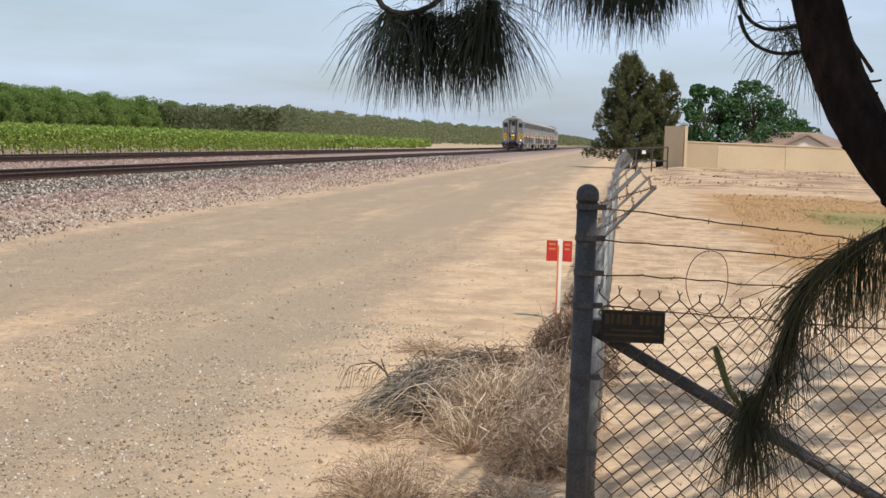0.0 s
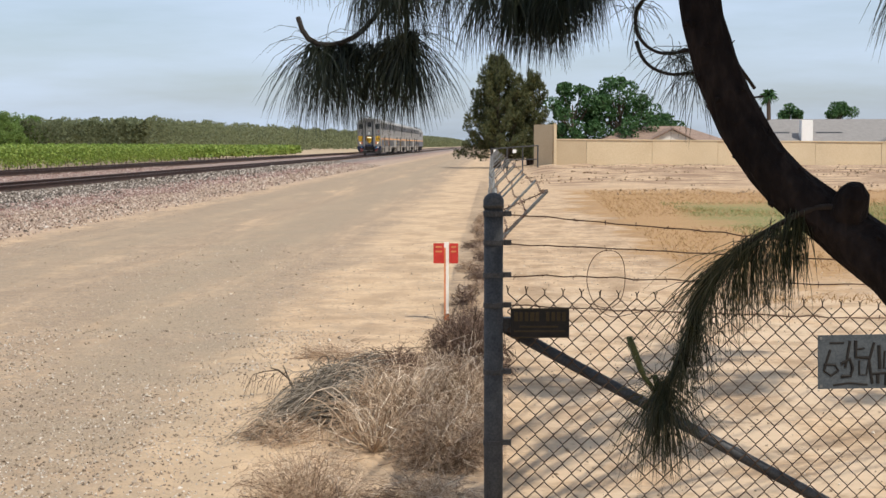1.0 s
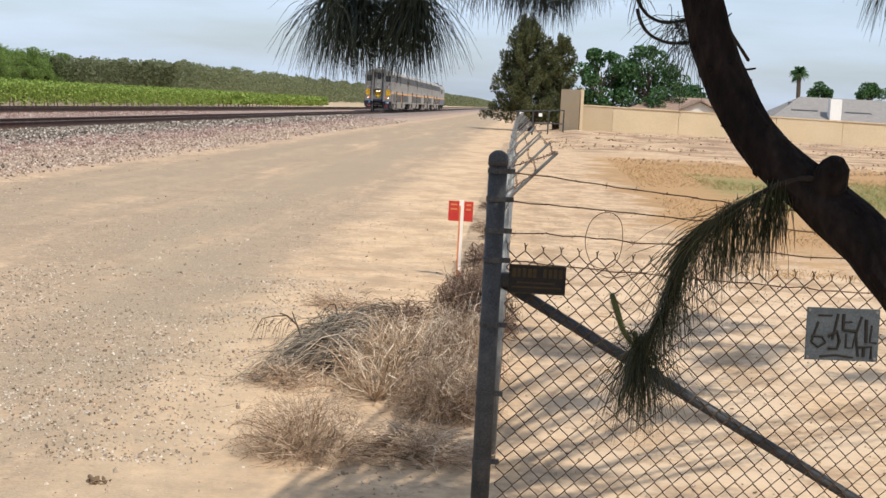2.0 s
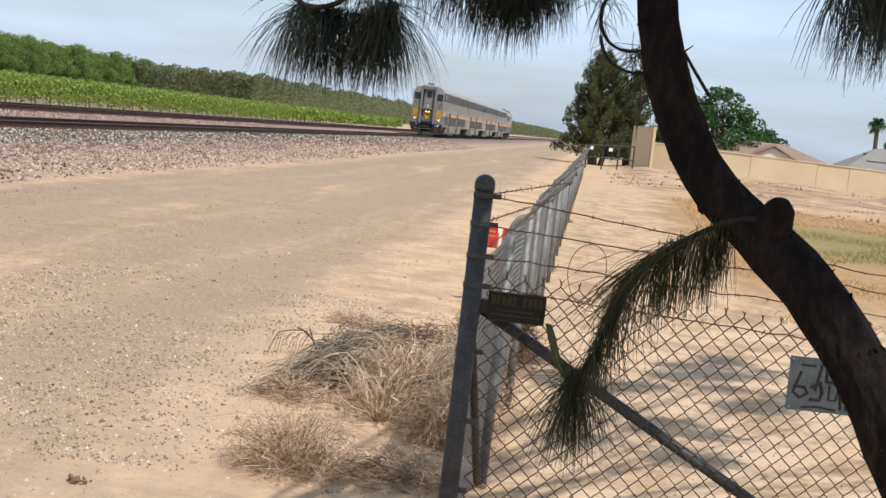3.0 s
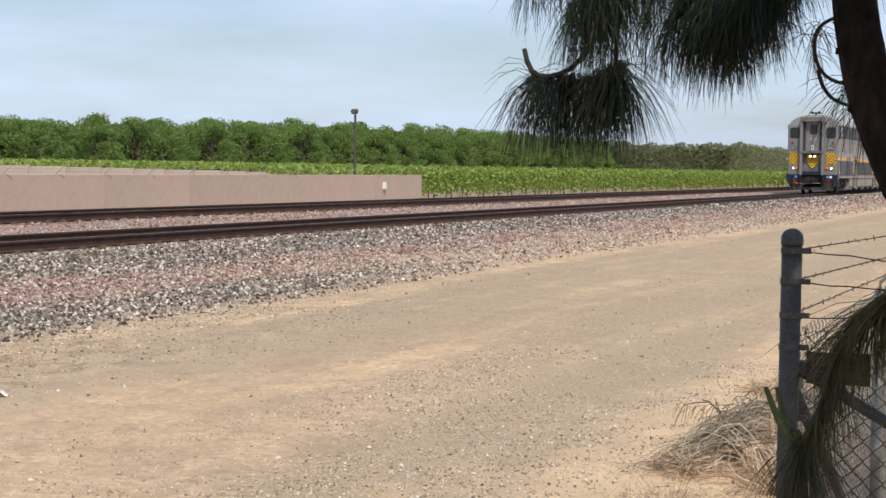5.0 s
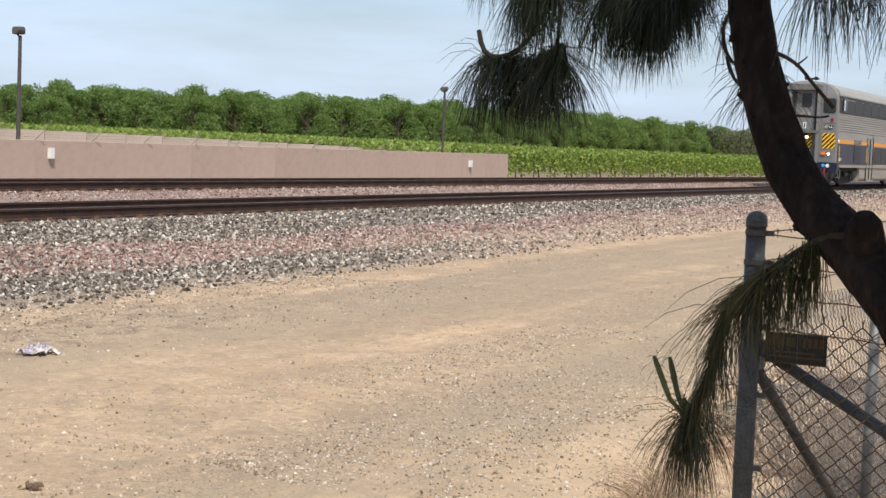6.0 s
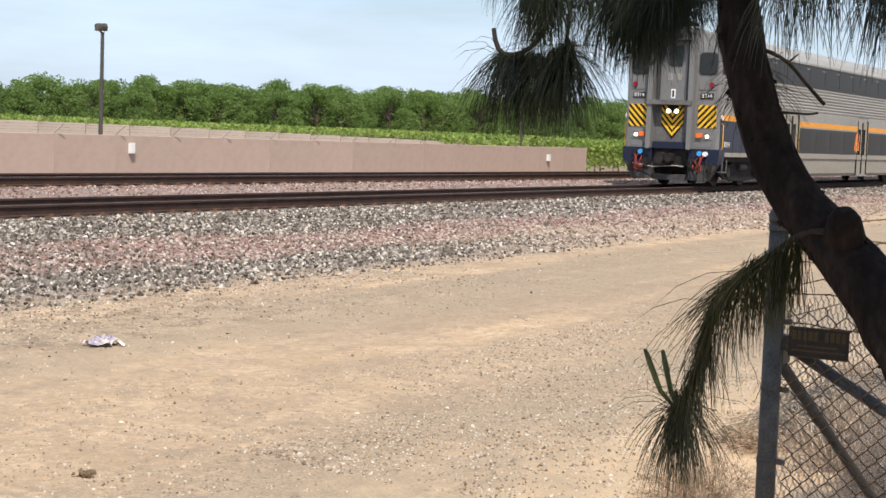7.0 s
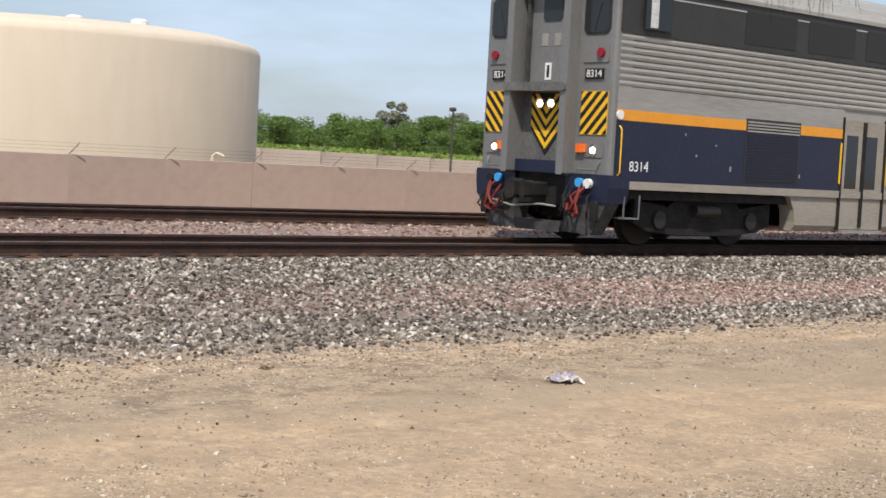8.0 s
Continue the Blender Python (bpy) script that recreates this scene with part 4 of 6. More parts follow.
def link_tips(length, top, w, place):
    """The twisted, forked wire ends along the upper edge."""
    s = np.arange(0, length, w)
    c = []
    for a in (-1, 1):
        u = s + a * rng.uniform(.004, .009, len(s))
        c.append(np.stack([place(s, np.full(len(s), top), 0 * s), place(s + a * .001, np.full(len(s), top + .013), 0 * s), place(u, top + rng.uniform(.018, .026, len(s)), 0 * s)], 1))
    return np.concatenate(c)


def barbs(points, step, r):
    """Short double prongs along a wire."""
    p = np.asarray(points, float)
    d = np.linalg.norm(np.diff(p, axis=0), axis=1)
    s = np.concatenate([[0], np.cumsum(d)])
    at = np.arange(step * .7, s[-1], step)
    q = np.stack([np.interp(at, s, p[:, a]) for a in range(3)], -1)
    o = rng.normal(size=(len(q), 2, 3))
    o /= np.linalg.norm(o, axis=-1, keepdims=True)
    c = np.stack([q[:, None] - o * .011, q[:, None] + o * .011], 2).reshape(-1, 2, 3)
    return strands(c, np.tile([[r, r * .4]], (len(c), 1)))


def wire_run(points, r=.0022):
    p = np.asarray(points, float)
    n = 60
    d = np.linalg.norm(np.diff(p, axis=0), axis=1)
    s = np.concatenate([[0], np.cumsum(d)])
    at = np.linspace(0, s[-1], n)
    q = np.stack([np.interp(at, s, p[:, a]) for a in range(3)], -1)
    q[1:-1] += rng.normal(0, .0025, (n - 2, 3))
    return join(strands(q[None], np.full((1, n), r), 4), tuple(a for a in barbs(q, .105, r * .8)))


def build_fence():
    px, py = -.1025, 4.80
    fence = thing("chain_link_fence", "weathered chain-link fence with rusty barbed wire at a corner", "fence")
    post = part("corner_post", Geo().tube([(px, py, -.3), (px, py, 1.535)], .0335, 20), M_POST, fence, smooth=True)
    part("cap", Geo().tube([(px, py, 1.52), (px, py, 1.54)], .0365, 20).dome((px, py, 1.54), .0365, .034, 20, 5), M_POST, post, "domed post cap", True)
    for z in (1.50, 1.40, 1.288, 1.183, .95, .7, .45):
        part("band", Geo().tube([(px, py, z - .009), (px, py, z + .009)], .0362, 20).box(px + .03, px + .062, py - .006, py + .006, z - .009, z + .009), M_POST, post)
    # run across, towards the lot
    drop = lambda s: -.041 * s
    top = 1.225
    across = lambda s, z, o: np.stack([px + .05 + s, py + .012 + o + 0 * s, z + drop(s)], -1)
    fab = link_fabric(3.6, top, .0640, .066, across)
    tips = link_tips(3.6, top, .0640, across)
    tagged(part("fabric", join(strands(fab, np.full(fab.shape[:2], .0024)), strands(tips, np.full(tips.shape[:2], .0022))), M_MESH, fence, "rusted diamond wire fabric"), kind="stuff")
    for z0, sl in ((1.502, -.079), (1.400, -.046), (1.288, -.024), (1.183, -.032)):
        part("barbed_wire" if z0 > 1.2 else "tension_wire", wire_run([(px, py, z0), (px + .9, py - .01, z0 + sl * .9 - .004), (px + 1.9, py, z0 + sl * 1.9), (3.5, py, z0 + sl * 3.6)]), M_WIRE, fence)
    part("line_post", Geo().tube([(3.2, py + .03, -.2), (3.2, py + .03, 1.3)], .024, 10), M_GALV, fence)
    brace = part("brace", Geo().tube([(px + .03, py + .035, 1.105), (1.92, py + .035, .02)], .0205, 12), M_POST, fence, "diagonal steel brace", True)
    part("brace_clamp", Geo().box(px - .02, px + .075, py + .012, py + .058, 1.085, 1.135, c=.006), M_POST, brace)
    # run along the track
    ys = [6.75 + 2.1 * k for k in range(32)]
    for k, y in enumerate(ys):
        lean = .02 * math.sin(k * 2.7)
        lp = part("line_post", Geo().tube([(px + .02, y, -.2), (px + .02 + lean, y, 1.24)], .025, 10), M_GALV, fence, smooth=True)
        part("wire_arm", Geo().tube([(px + .02 + lean, y, 1.22), (px + .02 + lean, y, 1.27), (px + .26 + lean, y + .03 * math.sin(k), 1.52)], .008, 6), M_GALV, lp)
    end = ys[-1]
    f1 = link_fabric(17, 1.215, .0640, .066, lambda s, z, o: np.stack([px - .02 + o + .02 * np.sin(s * 1.4) * (z / 1.2), py + .04 + s, z + .012 * np.sin(s * 2.2)], -1))
    f2 = link_fabric(end - py - 17, 1.215, .131, .140, lambda s, z, o: np.stack([px - .02 + o + .03 * np.sin(s * .9) * (z / 1.2), py + 17 + s, z], -1))
    tagged(part("fabric", join(strands(f1, np.full(f1.shape[:2], .0019)), strands(f2, np.full(f2.shape[:2], .0034))), M_MESHG, fence, "grey galvanised wire fabric"), kind="stuff")
    for i, z in enumerate((1.50, 1.40, 1.288)):
        pts = [(px, py, z)]
        for k, y in enumerate(ys):
            lean = .02 * math.sin(k * 2.7)
            u = (1 - i / 2.4)
            pts.append((px + .02 + lean + .24 * u, y, 1.27 + .25 * u))
            if k < 12:
                pts.append((px + .02 + lean + .24 * u + .02 * math.sin(k * 3.1 + i), y + 1.05, 1.27 + .25 * u - .035))
        q = np.asarray(pts)
        part("barbed_wire", join(strands(q[None], np.full((1, len(q)), .0024), 4), barbs(q[:14], .11, .0018)), M_WIRE, fence)
    q = np.asarray([(px, py + .03, 1.183), (px - .01, 6.7, 1.17), (px, end, 1.18)])
    part("tension_wire", strands(q[None], np.full((1, 3), .0022), 4), M_WIRE, fence)
    b2 = part("brace", Geo().tube([(px, py + .03, 1.06), (px, 6.72, .03)], .0205, 12), M_POST, fence, "diagonal steel brace", True)
    part("brace_clamp", Geo().box(px - .03, px + .03, py + .02, py + .10, 1.03, 1.09, c=.006), M_POST, b2)
    # loop of loose wire
    lp = []
    for a, b in ((.235, 1.19), (.29, 1.165), (.34, 1.19), (.355, 1.27), (.345, 1.36), (.29, 1.385), (.235, 1.35), (.215, 1.27), (.24, 1.19), (.30, 1.135), (.42, 1.165), (.47, 1.175)):
        lp.append((a, py - .008, b))
    q = along(lp, 48)
    for _ in range(4):
        q[1:-1] = (q[:-2] + 2 * q[1:-1] + q[2:]) / 4
    part("wire_loop", Geo().tube([tuple(p) for p in q], .0014, 5), M_WIRE, fence, "loop of loose rusty wire")


def build_signs():
    s = thing("fence_sign", "small black and yellow metal plate wired to the fence", "sign", pose(-.043, 4.782, 1.070, 0, 0, 2))
    part("plate", Geo().box(0, .203, -.002, .002, 0, .103), M_BLACK, s)
    x = .012
    for w in (.022, .018, .02, .024, .02, 0, .018, .02, .02, .02):
        if w:
            part("letter_bar", Geo().box(x, x + w * .62, -.0035, -.002, .058, .090), M_YELLOW, s)
        x += .0185
    part("letter_bar", Geo().box(.012, .190, -.0035, -.002, .020, .026), M_YELLOW, s)
    part("letter_bar", Geo().box(.030, .165, -.0035, -.002, .036, .042), M_YELLOW, s)
    part("rim", Geo().box(0, .203, -.0035, -.002, 0, .004).box(0, .203, -.0035, -.002, .099, .103), M_YELLOW, s)
    g = thing("defaced_sign", "grey metal sign with black spray scrawl on the fence", "sign", pose(1.020, 4.792, .893, 0, -1, 1))
    part("plate", Geo().box(0, .256, -.002, .002, 0, .187), M_SLATE, g)
    strokes = [[(.04, .16), (.09, .16)], [(.11, .167), (.10, .105), (.093, .074)], [(.13, .167), (.13, .11), (.175, .107)], [(.133, .137), (.16, .14)],
               [(.042, .137), (.02, .064), (.045, .047), (.07, .064), (.058, .084), (.02, .087)], [(.08, .087), (.11, .104), (.12, .07), (.112, .044), (.08, .044)],
               [(.142, .097), (.142, .047), (.166, .047), (.176, .10)], [(.193, .16), (.176, .097), (.183, .044), (.187, .017)], [(.21, .15), (.213, .067)],
               [(.23, .13), (.226, .07), (.25, .067)], [(.187, .05), (.233, .054), (.233, .01)], [(.206, .047), (.206, .017)], [(.052, .013), (.11, .02), (.17, .013)]]
    for k, st in enumerate(strokes):
        part("scrawl", Geo().tube([(p, -.0012, q) for p, q in st], .0042 + .0012 * (k % 3), 6), M_BLACK, g, "black spray paint stroke")
    for p, q in ((.01, .01), (.246, .01), (.01, .177), (.246, .177)):
        part("bolt", Geo().disc((p, -.002, q), (0, -1, 0), .005, .003, 8), M_GALV, g)
    r = thing("track_marker", "orange and white stake with two small red plates", "marker", pose(-.555, 14.4, -.08))
    part("stake", Geo().box(-.022, .022, -.01, .01, -.1, .855), M_STAKE, r)
    part("stripe", Geo().box(-.023, -.006, -.013, -.0095, 0, .80), M_ORANGE, r, "orange painted edge")
    part("foot", Geo().box(-.024, .024, -.014, .014, 0, .14), M_ORANGE, r)
    for x0, x1 in ((-.128, -.022), (.028, .118)):
        pl = part("red_plate", Geo().box(x0, x1, -.018, -.012, .645, .845), M_RED, r)
        for z in (.80, .755):
            part("letter_bar", Geo().box(x0 + .02, x1 - .02, -.020, -.018, z, z + .018), M_ORANGE, pl)


# ---- weeds and litter ----
def tumbleweed(n, rx, ry, rz, kinks, r0):
    """A springy tangle of thin curved branches."""
    a = rng.uniform(0, math.tau, n)
    e = np.arcsin(rng.uniform(-.15, 1, n))
    d = np.stack([np.cos(a) * np.cos(e), np.sin(a) * np.cos(e), np.sin(e)], -1)
    k = 6
    t = np.linspace(0, 1, k)[None, :, None]
    start = rng.uniform(.0, .75, (n, 1, 1))
    end = start + rng.uniform(.25, .55, (n, 1, 1))
    side = np.cross(d, rng.normal(size=(n, 3)))
    side /= np.linalg.norm(side, axis=1, keepdims=True)
    rad = start + (end - start) * t
    c = d[:, None] * rad + side[:, None] * (kinks * t * rng.uniform(.4, 1.6, (n, 1, 1))) + rng.normal(0, .05, (n, k, 3)) * (t > 0)
    far = np.linalg.norm(c, axis=-1, keepdims=True)
    c = c / np.maximum(1, far / (.88 + .2 * rng.uniform(size=(n, 1, 1))))
    c = c * np.array([rx, ry, rz])
    c[..., 2] = np.maximum(c[..., 2], .004)
    rr = r0 * rng.uniform(.5, 1.4, (n, 1)) * np.linspace(1.2, .4, k)[None]
    return strands(c, rr)


def arching(n, rx, ry, rz, r0, lo=.35, hi=1.0):
    """Bare branches that rise from one root and arch out over the dome of a weed, with short side twigs."""
    a = rng.uniform(0, math.tau, n)
    reach = rng.uniform(lo, hi, n)
    t = np.linspace(0, 1, 9)[None, :]
    sway = rng.normal(0, .5, (n, 1)) * t + .10 * np.sin(t * 9 + rng.uniform(0, 6, (n, 1)))
    ang = a[:, None] + sway
    rad = reach[:, None] * t ** .8
    z = (rng.uniform(.55, 1.05, n)[:, None] * np.sin(np.minimum(t * rng.uniform(1.6, 2.7, (n, 1)), 2.9))).clip(.01, None)
    c = np.stack([rad * np.cos(ang) * rx, rad * np.sin(ang) * ry, z * rz], -1) + rng.normal(0, .006, (n, 9, 3))
    rr = r0 * rng.uniform(.6, 1.3, (n, 1)) * np.linspace(1.3, .35, 9)[None]
    m = n * 4
    i, k = rng.integers(0, n, m), rng.integers(2, 8, m)
    b = c[i, k]
    d = (c[i, k + 1] - c[i, k])
    d = d / (np.linalg.norm(d, axis=1, keepdims=True) + 1e-9) + rng.normal(0, .55, (m, 3))
    ln = rng.uniform(.04, .13, (m, 1))
    tw = np.stack([b, b + d * ln * .5, b + d * ln + rng.normal(0, .012, (m, 3))], 1)
    tw[..., 2] = np.maximum(tw[..., 2], .004)
    return join(strands(c, rr), strands(tw, np.tile([[r0 * .5, r0 * .4, r0 * .2]], (m, 1))))


def combed(n, x0, x1, y0, y1, top, r0):
    """Long matted twigs that all lie one way down a heap, their ends splayed on the ground."""
    t = np.linspace(0, 1, 7)[None, :]
    side = rng.uniform(-1, 1, n)[:, None]
    f0, f1 = rng.uniform(-.1, .75, n)[:, None], rng.uniform(.35, .75, n)[:, None]
    f = f0 + f1 * t
    x = x0 + (x1 - x0) * f + .04 * np.sin(f * 7 + side * 9) + rng.normal(0, .09, (n, 1)) * t + rng.normal(0, .008, (n, 7))
    y = y0 + (y1 - y0) * f + side * (.42 + .12 * f) + rng.normal(0, .22, (n, 1)) * t + rng.normal(0, .008, (n, 7))
    z = top * np.cos(np.clip(f - .12, -1, 1) * 1.45) * np.sqrt(1 - .8 * side ** 2) * rng.uniform(.45, 1.08, (n, 1)) + rng.normal(0, .012, (n, 7)) + .03 * np.sin(f * 11 + side * 5)
    c = np.stack([x, y, np.maximum(z, .006)], -1)
    return strands(c, r0 * rng.uniform(.5, 1.4, (n, 1)) * np.linspace(1.1, .4, 7)[None])


def build_weeds():
    for x, y, n, rx, ry, rz, kk, r0, m, arcs, lb in (
        (-1.08, 9.15, 700, .42, .55, .34, .7, .0030, M_WEEDG, 30, "matted grey dead tumbleweed on the dirt"),
        (-.62, 8.45, 900, .50, .62, .42, .9, .0021, M_WEED, 130, "tangled pale tan tumbleweed by the fence"),
        (-.78, 8.0, 60, .46, .50, .38, .8, .0030, M_WEEDP, 34, "pale bare branches of a dead weed"),
        (-.36, 8.9, 1000, .36, .55, .46, .8, .0022, M_WEED, 70, "dense brown tumbleweed against the fence"),
        (-.36, 7.75, 1500, .34, .40, .34, .8, .0017, M_WEED, 60, "small tan tumbleweed against the fence"),
        (-.30, 10.9, 1200, .38, .9, .50, .8, .0030, M_WEEDR, 30, "red-brown dry weed along the fence"),
        (-.80, 10.1, 800, .42, .45, .26, .8, .0026, M_WEEDR, 30, "low brown dry weed behind the heap"),
        (-.98, 6.6, 900, .40, .42, .31, .8, .0015, M_WEED, 44, "low thin brown weed on the dirt"),
        (-.44, 6.70, 420, .38, .42, .16, .8, .0022, M_WEED, 26, "low thin brown weed beside the post"),
        (-1.36, 8.35, 420, .30, .36, .15, .6, .0020, M_WEED, 20, "flattened brown twigs at the edge of the heap"),
        (-1.30, 10.6, 300, .34, .34, .12, .8, .0026, M_WEED, 10, "sparse brown weed on a sandy mound"),
    ):
        t = thing("tumbleweed", lb, "dry weed", pose(x, y, float(height(x, y)) - .01), "dry weeds by the post")
        tagged(part("tangle", tumbleweed(int(n * 1.1), rx, ry, rz, kk, r0 * .9), m, t), kind="stuff")
        tagged(part("pale_branch", arching(arcs, rx, ry, rz * 1.08, r0 * 1.2), M_WEEDP if m is M_WEED else m, t), kind="stuff")
        part("stem", Geo().tube([(0, 0, -.03), (.02, .03, rz * .4), (-.05, .02, rz * .7)], [.012, .009, .004], 5), m, t)
        if arcs == 30 and m is M_WEEDG:
            tagged(part("twig_mat", combed(420, .20, -.38, .12, -.34, .36, .0026), m, t, "grey twigs lying one way"), kind="stuff")
    t = thing("dead_twig", "dark dead twig standing in the dirt", "twig", pose(-1.50, 9.6, 0))
    g = Geo().tube([(.06, 0, -.03), (.055, 0, .08), (.02, .01, .16), (-.05, 0, .22), (-.10, 0, .235)], [.010, .009, .008, .006, .004], 6)
    g.tube([(.03, 0, .14), (.0, .02, .20), (-.02, .02, .25)], [.006, .005, .003], 6)
    g.tube([(-.05, 0, .22), (-.14, .01, .21), (-.22, 0, .19), (-.27, 0, .10), (-.29, 0, .03)], [.004, .004, .003, .0022, .0015], 5)
    for k in range(14):
        x0 = .02 - .02 * k
        g.tube([(x0, 0, .21 - .0016 * k * k * .3), (x0 - .04, .04 * math.sin(k * 2.1), .17 + .03 * math.cos(k * 2)), (x0 - .07, .05 * math.sin(k), .05 + .05 * math.cos(k))], [.0026, .002, .001], 4)
    part("branch", g, M_TRUNK, t)
    # shrubs along the fence further off
    for k in range(16):
        y = 13.0 + 1.5 * k
        t = thing("fence_weed", "small dry brown weed at the foot of the fence", "dry weed", pose(-.30 + .1 * math.sin(k * 2.2), y, 0), "weeds along the fence")
        part("tangle", tumbleweed(200, .20 + .06 * math.sin(k * 1.7), .8, .15 + .07 * math.cos(k * 2.9), .8, .003), M_WEED if k % 2 else M_WEEDR, t)
    r = thing("rag", "crumpled white and purple rag lying on the dirt", "rag", pose(-6.78, 8.56, float(height(-6.78, 8.56)), 0, 0, 72))
    n = 15
    v = []
    for i in range(n):
        for j in range(n):
            a, b = i / (n - 1) - .5, j / (n - 1) - .5
            z = .05 * (1 - 1.7 * (a * a + b * b)) * (1 + math.sin(a * 17 + 3 * b) * math.cos(b * 14 + 2 * a)) + .004
            v.append((a * .25 + .03 * math.sin(b * 11), b * .17 + .03 * math.sin(a * 13), max(.003, z)))
    part("cloth", Geo().add(v, [(i * n + j, i * n + j + 1, (i + 1) * n + j + 1, (i + 1) * n + j) for i in range(n - 1) for j in range(n - 1)]), M_RAG, r)
    for x, y, s in ((-3.757, 5.281, .036), (-1.79, 5.8, .035), (-8.2, 6.6, .04)):
        c = thing("dirt_clod", "dark crumbly clod on the dirt", "clod", pose(x, y, float(height(x, y))), "clods")
        pts = rng.normal(0, s * .55, (34, 3)) * np.array([1, 1, .35]) + np.array([0, 0, s * .35])
        part("crumbs", stones(pts, rng.uniform(.2, .5, 34) * s), M_CLOD, c)
    w = thing("white_rock", "single white stone at the foot of the ballast", "stone", pose(-9.55, 6.55, float(height(-9.55, 6.55))))
    part("stone", stones(np.array([[0, 0, .03]]), np.array([.055])), M_WHITE, w)


# ---- the leaning pine ----
def needles(hubs, n, length, spread, down, r=.00085):
    """Long drooping needles sprayed from places along a shoot."""
    h = np.asarray(hubs, float)
    i = rng.integers(0, len(h), n)
    base = h[i] + rng.normal(0, .008, (n, 3))
    d = rng.normal(size=(n, 3)) * spread
    d[:, 2] -= down
    d /= np.linalg.norm(d, axis=1, keepdims=True)
    ln = (length * rng.uniform(.65, 1.1, n))[:, None]
    p1 = base + d * ln * .35
    d2 = d + np.array([0, 0, -.55])
    d2 /= np.linalg.norm(d2, axis=1, keepdims=True)
    p2 = p1 + d2 * ln * .33
    d3 = d2 + np.array([0, 0, -.5]) + rng.normal(0, .06, (n, 3))
    d3 /= np.linalg.norm(d3, axis=1, keepdims=True)
    p3 = p2 + d3 * ln * .32
    c = np.stack([base, p1, p2, p3], 1)
    return strands(c, np.tile([[r, r, r * .9, r * .3]], (n, 1)))


def needles_ahead(path, n, length, ahead, spread, down, r=.0008):
    """Needles that lie forward along a shoot, towards its tip."""
    p = np.asarray(path, float)
    t = np.gradient(p, axis=0)
    t /= np.linalg.norm(t, axis=1, keepdims=True)
    i = rng.integers(0, len(p), n)
    base = p[i] + rng.normal(0, .005, (n, 3))
    d = t[i] * ahead + rng.normal(size=(n, 3)) * spread
    d[:, 2] -= down
    d /= np.linalg.norm(d, axis=1, keepdims=True)
    ln = (length * rng.uniform(.6, 1.1, n))[:, None]
    p1 = base + d * ln * .4
    d2 = d + np.array([0, 0, -.35])
    d2 /= np.linalg.norm(d2, axis=1, keepdims=True)
    p2 = p1 + d2 * ln * .35
    d3 = d2 + np.array([0, 0, -.4])
    d3 /= np.linalg.norm(d3, axis=1, keepdims=True)
    c = np.stack([base, p1, p2, p2 + d3 * ln * .3], 1)
    return strands(c, np.tile([[r, r, r * .9, r * .3]], (n, 1)))


def along(points, n):
    p = np.asarray(points, float)
    s = np.concatenate([[0], np.cumsum(np.linalg.norm(np.diff(p, axis=0), axis=1))])
    a = np.linspace(0, s[-1], n)
    return np.stack([np.interp(a, s, p[:, k]) for k in range(3)], -1)


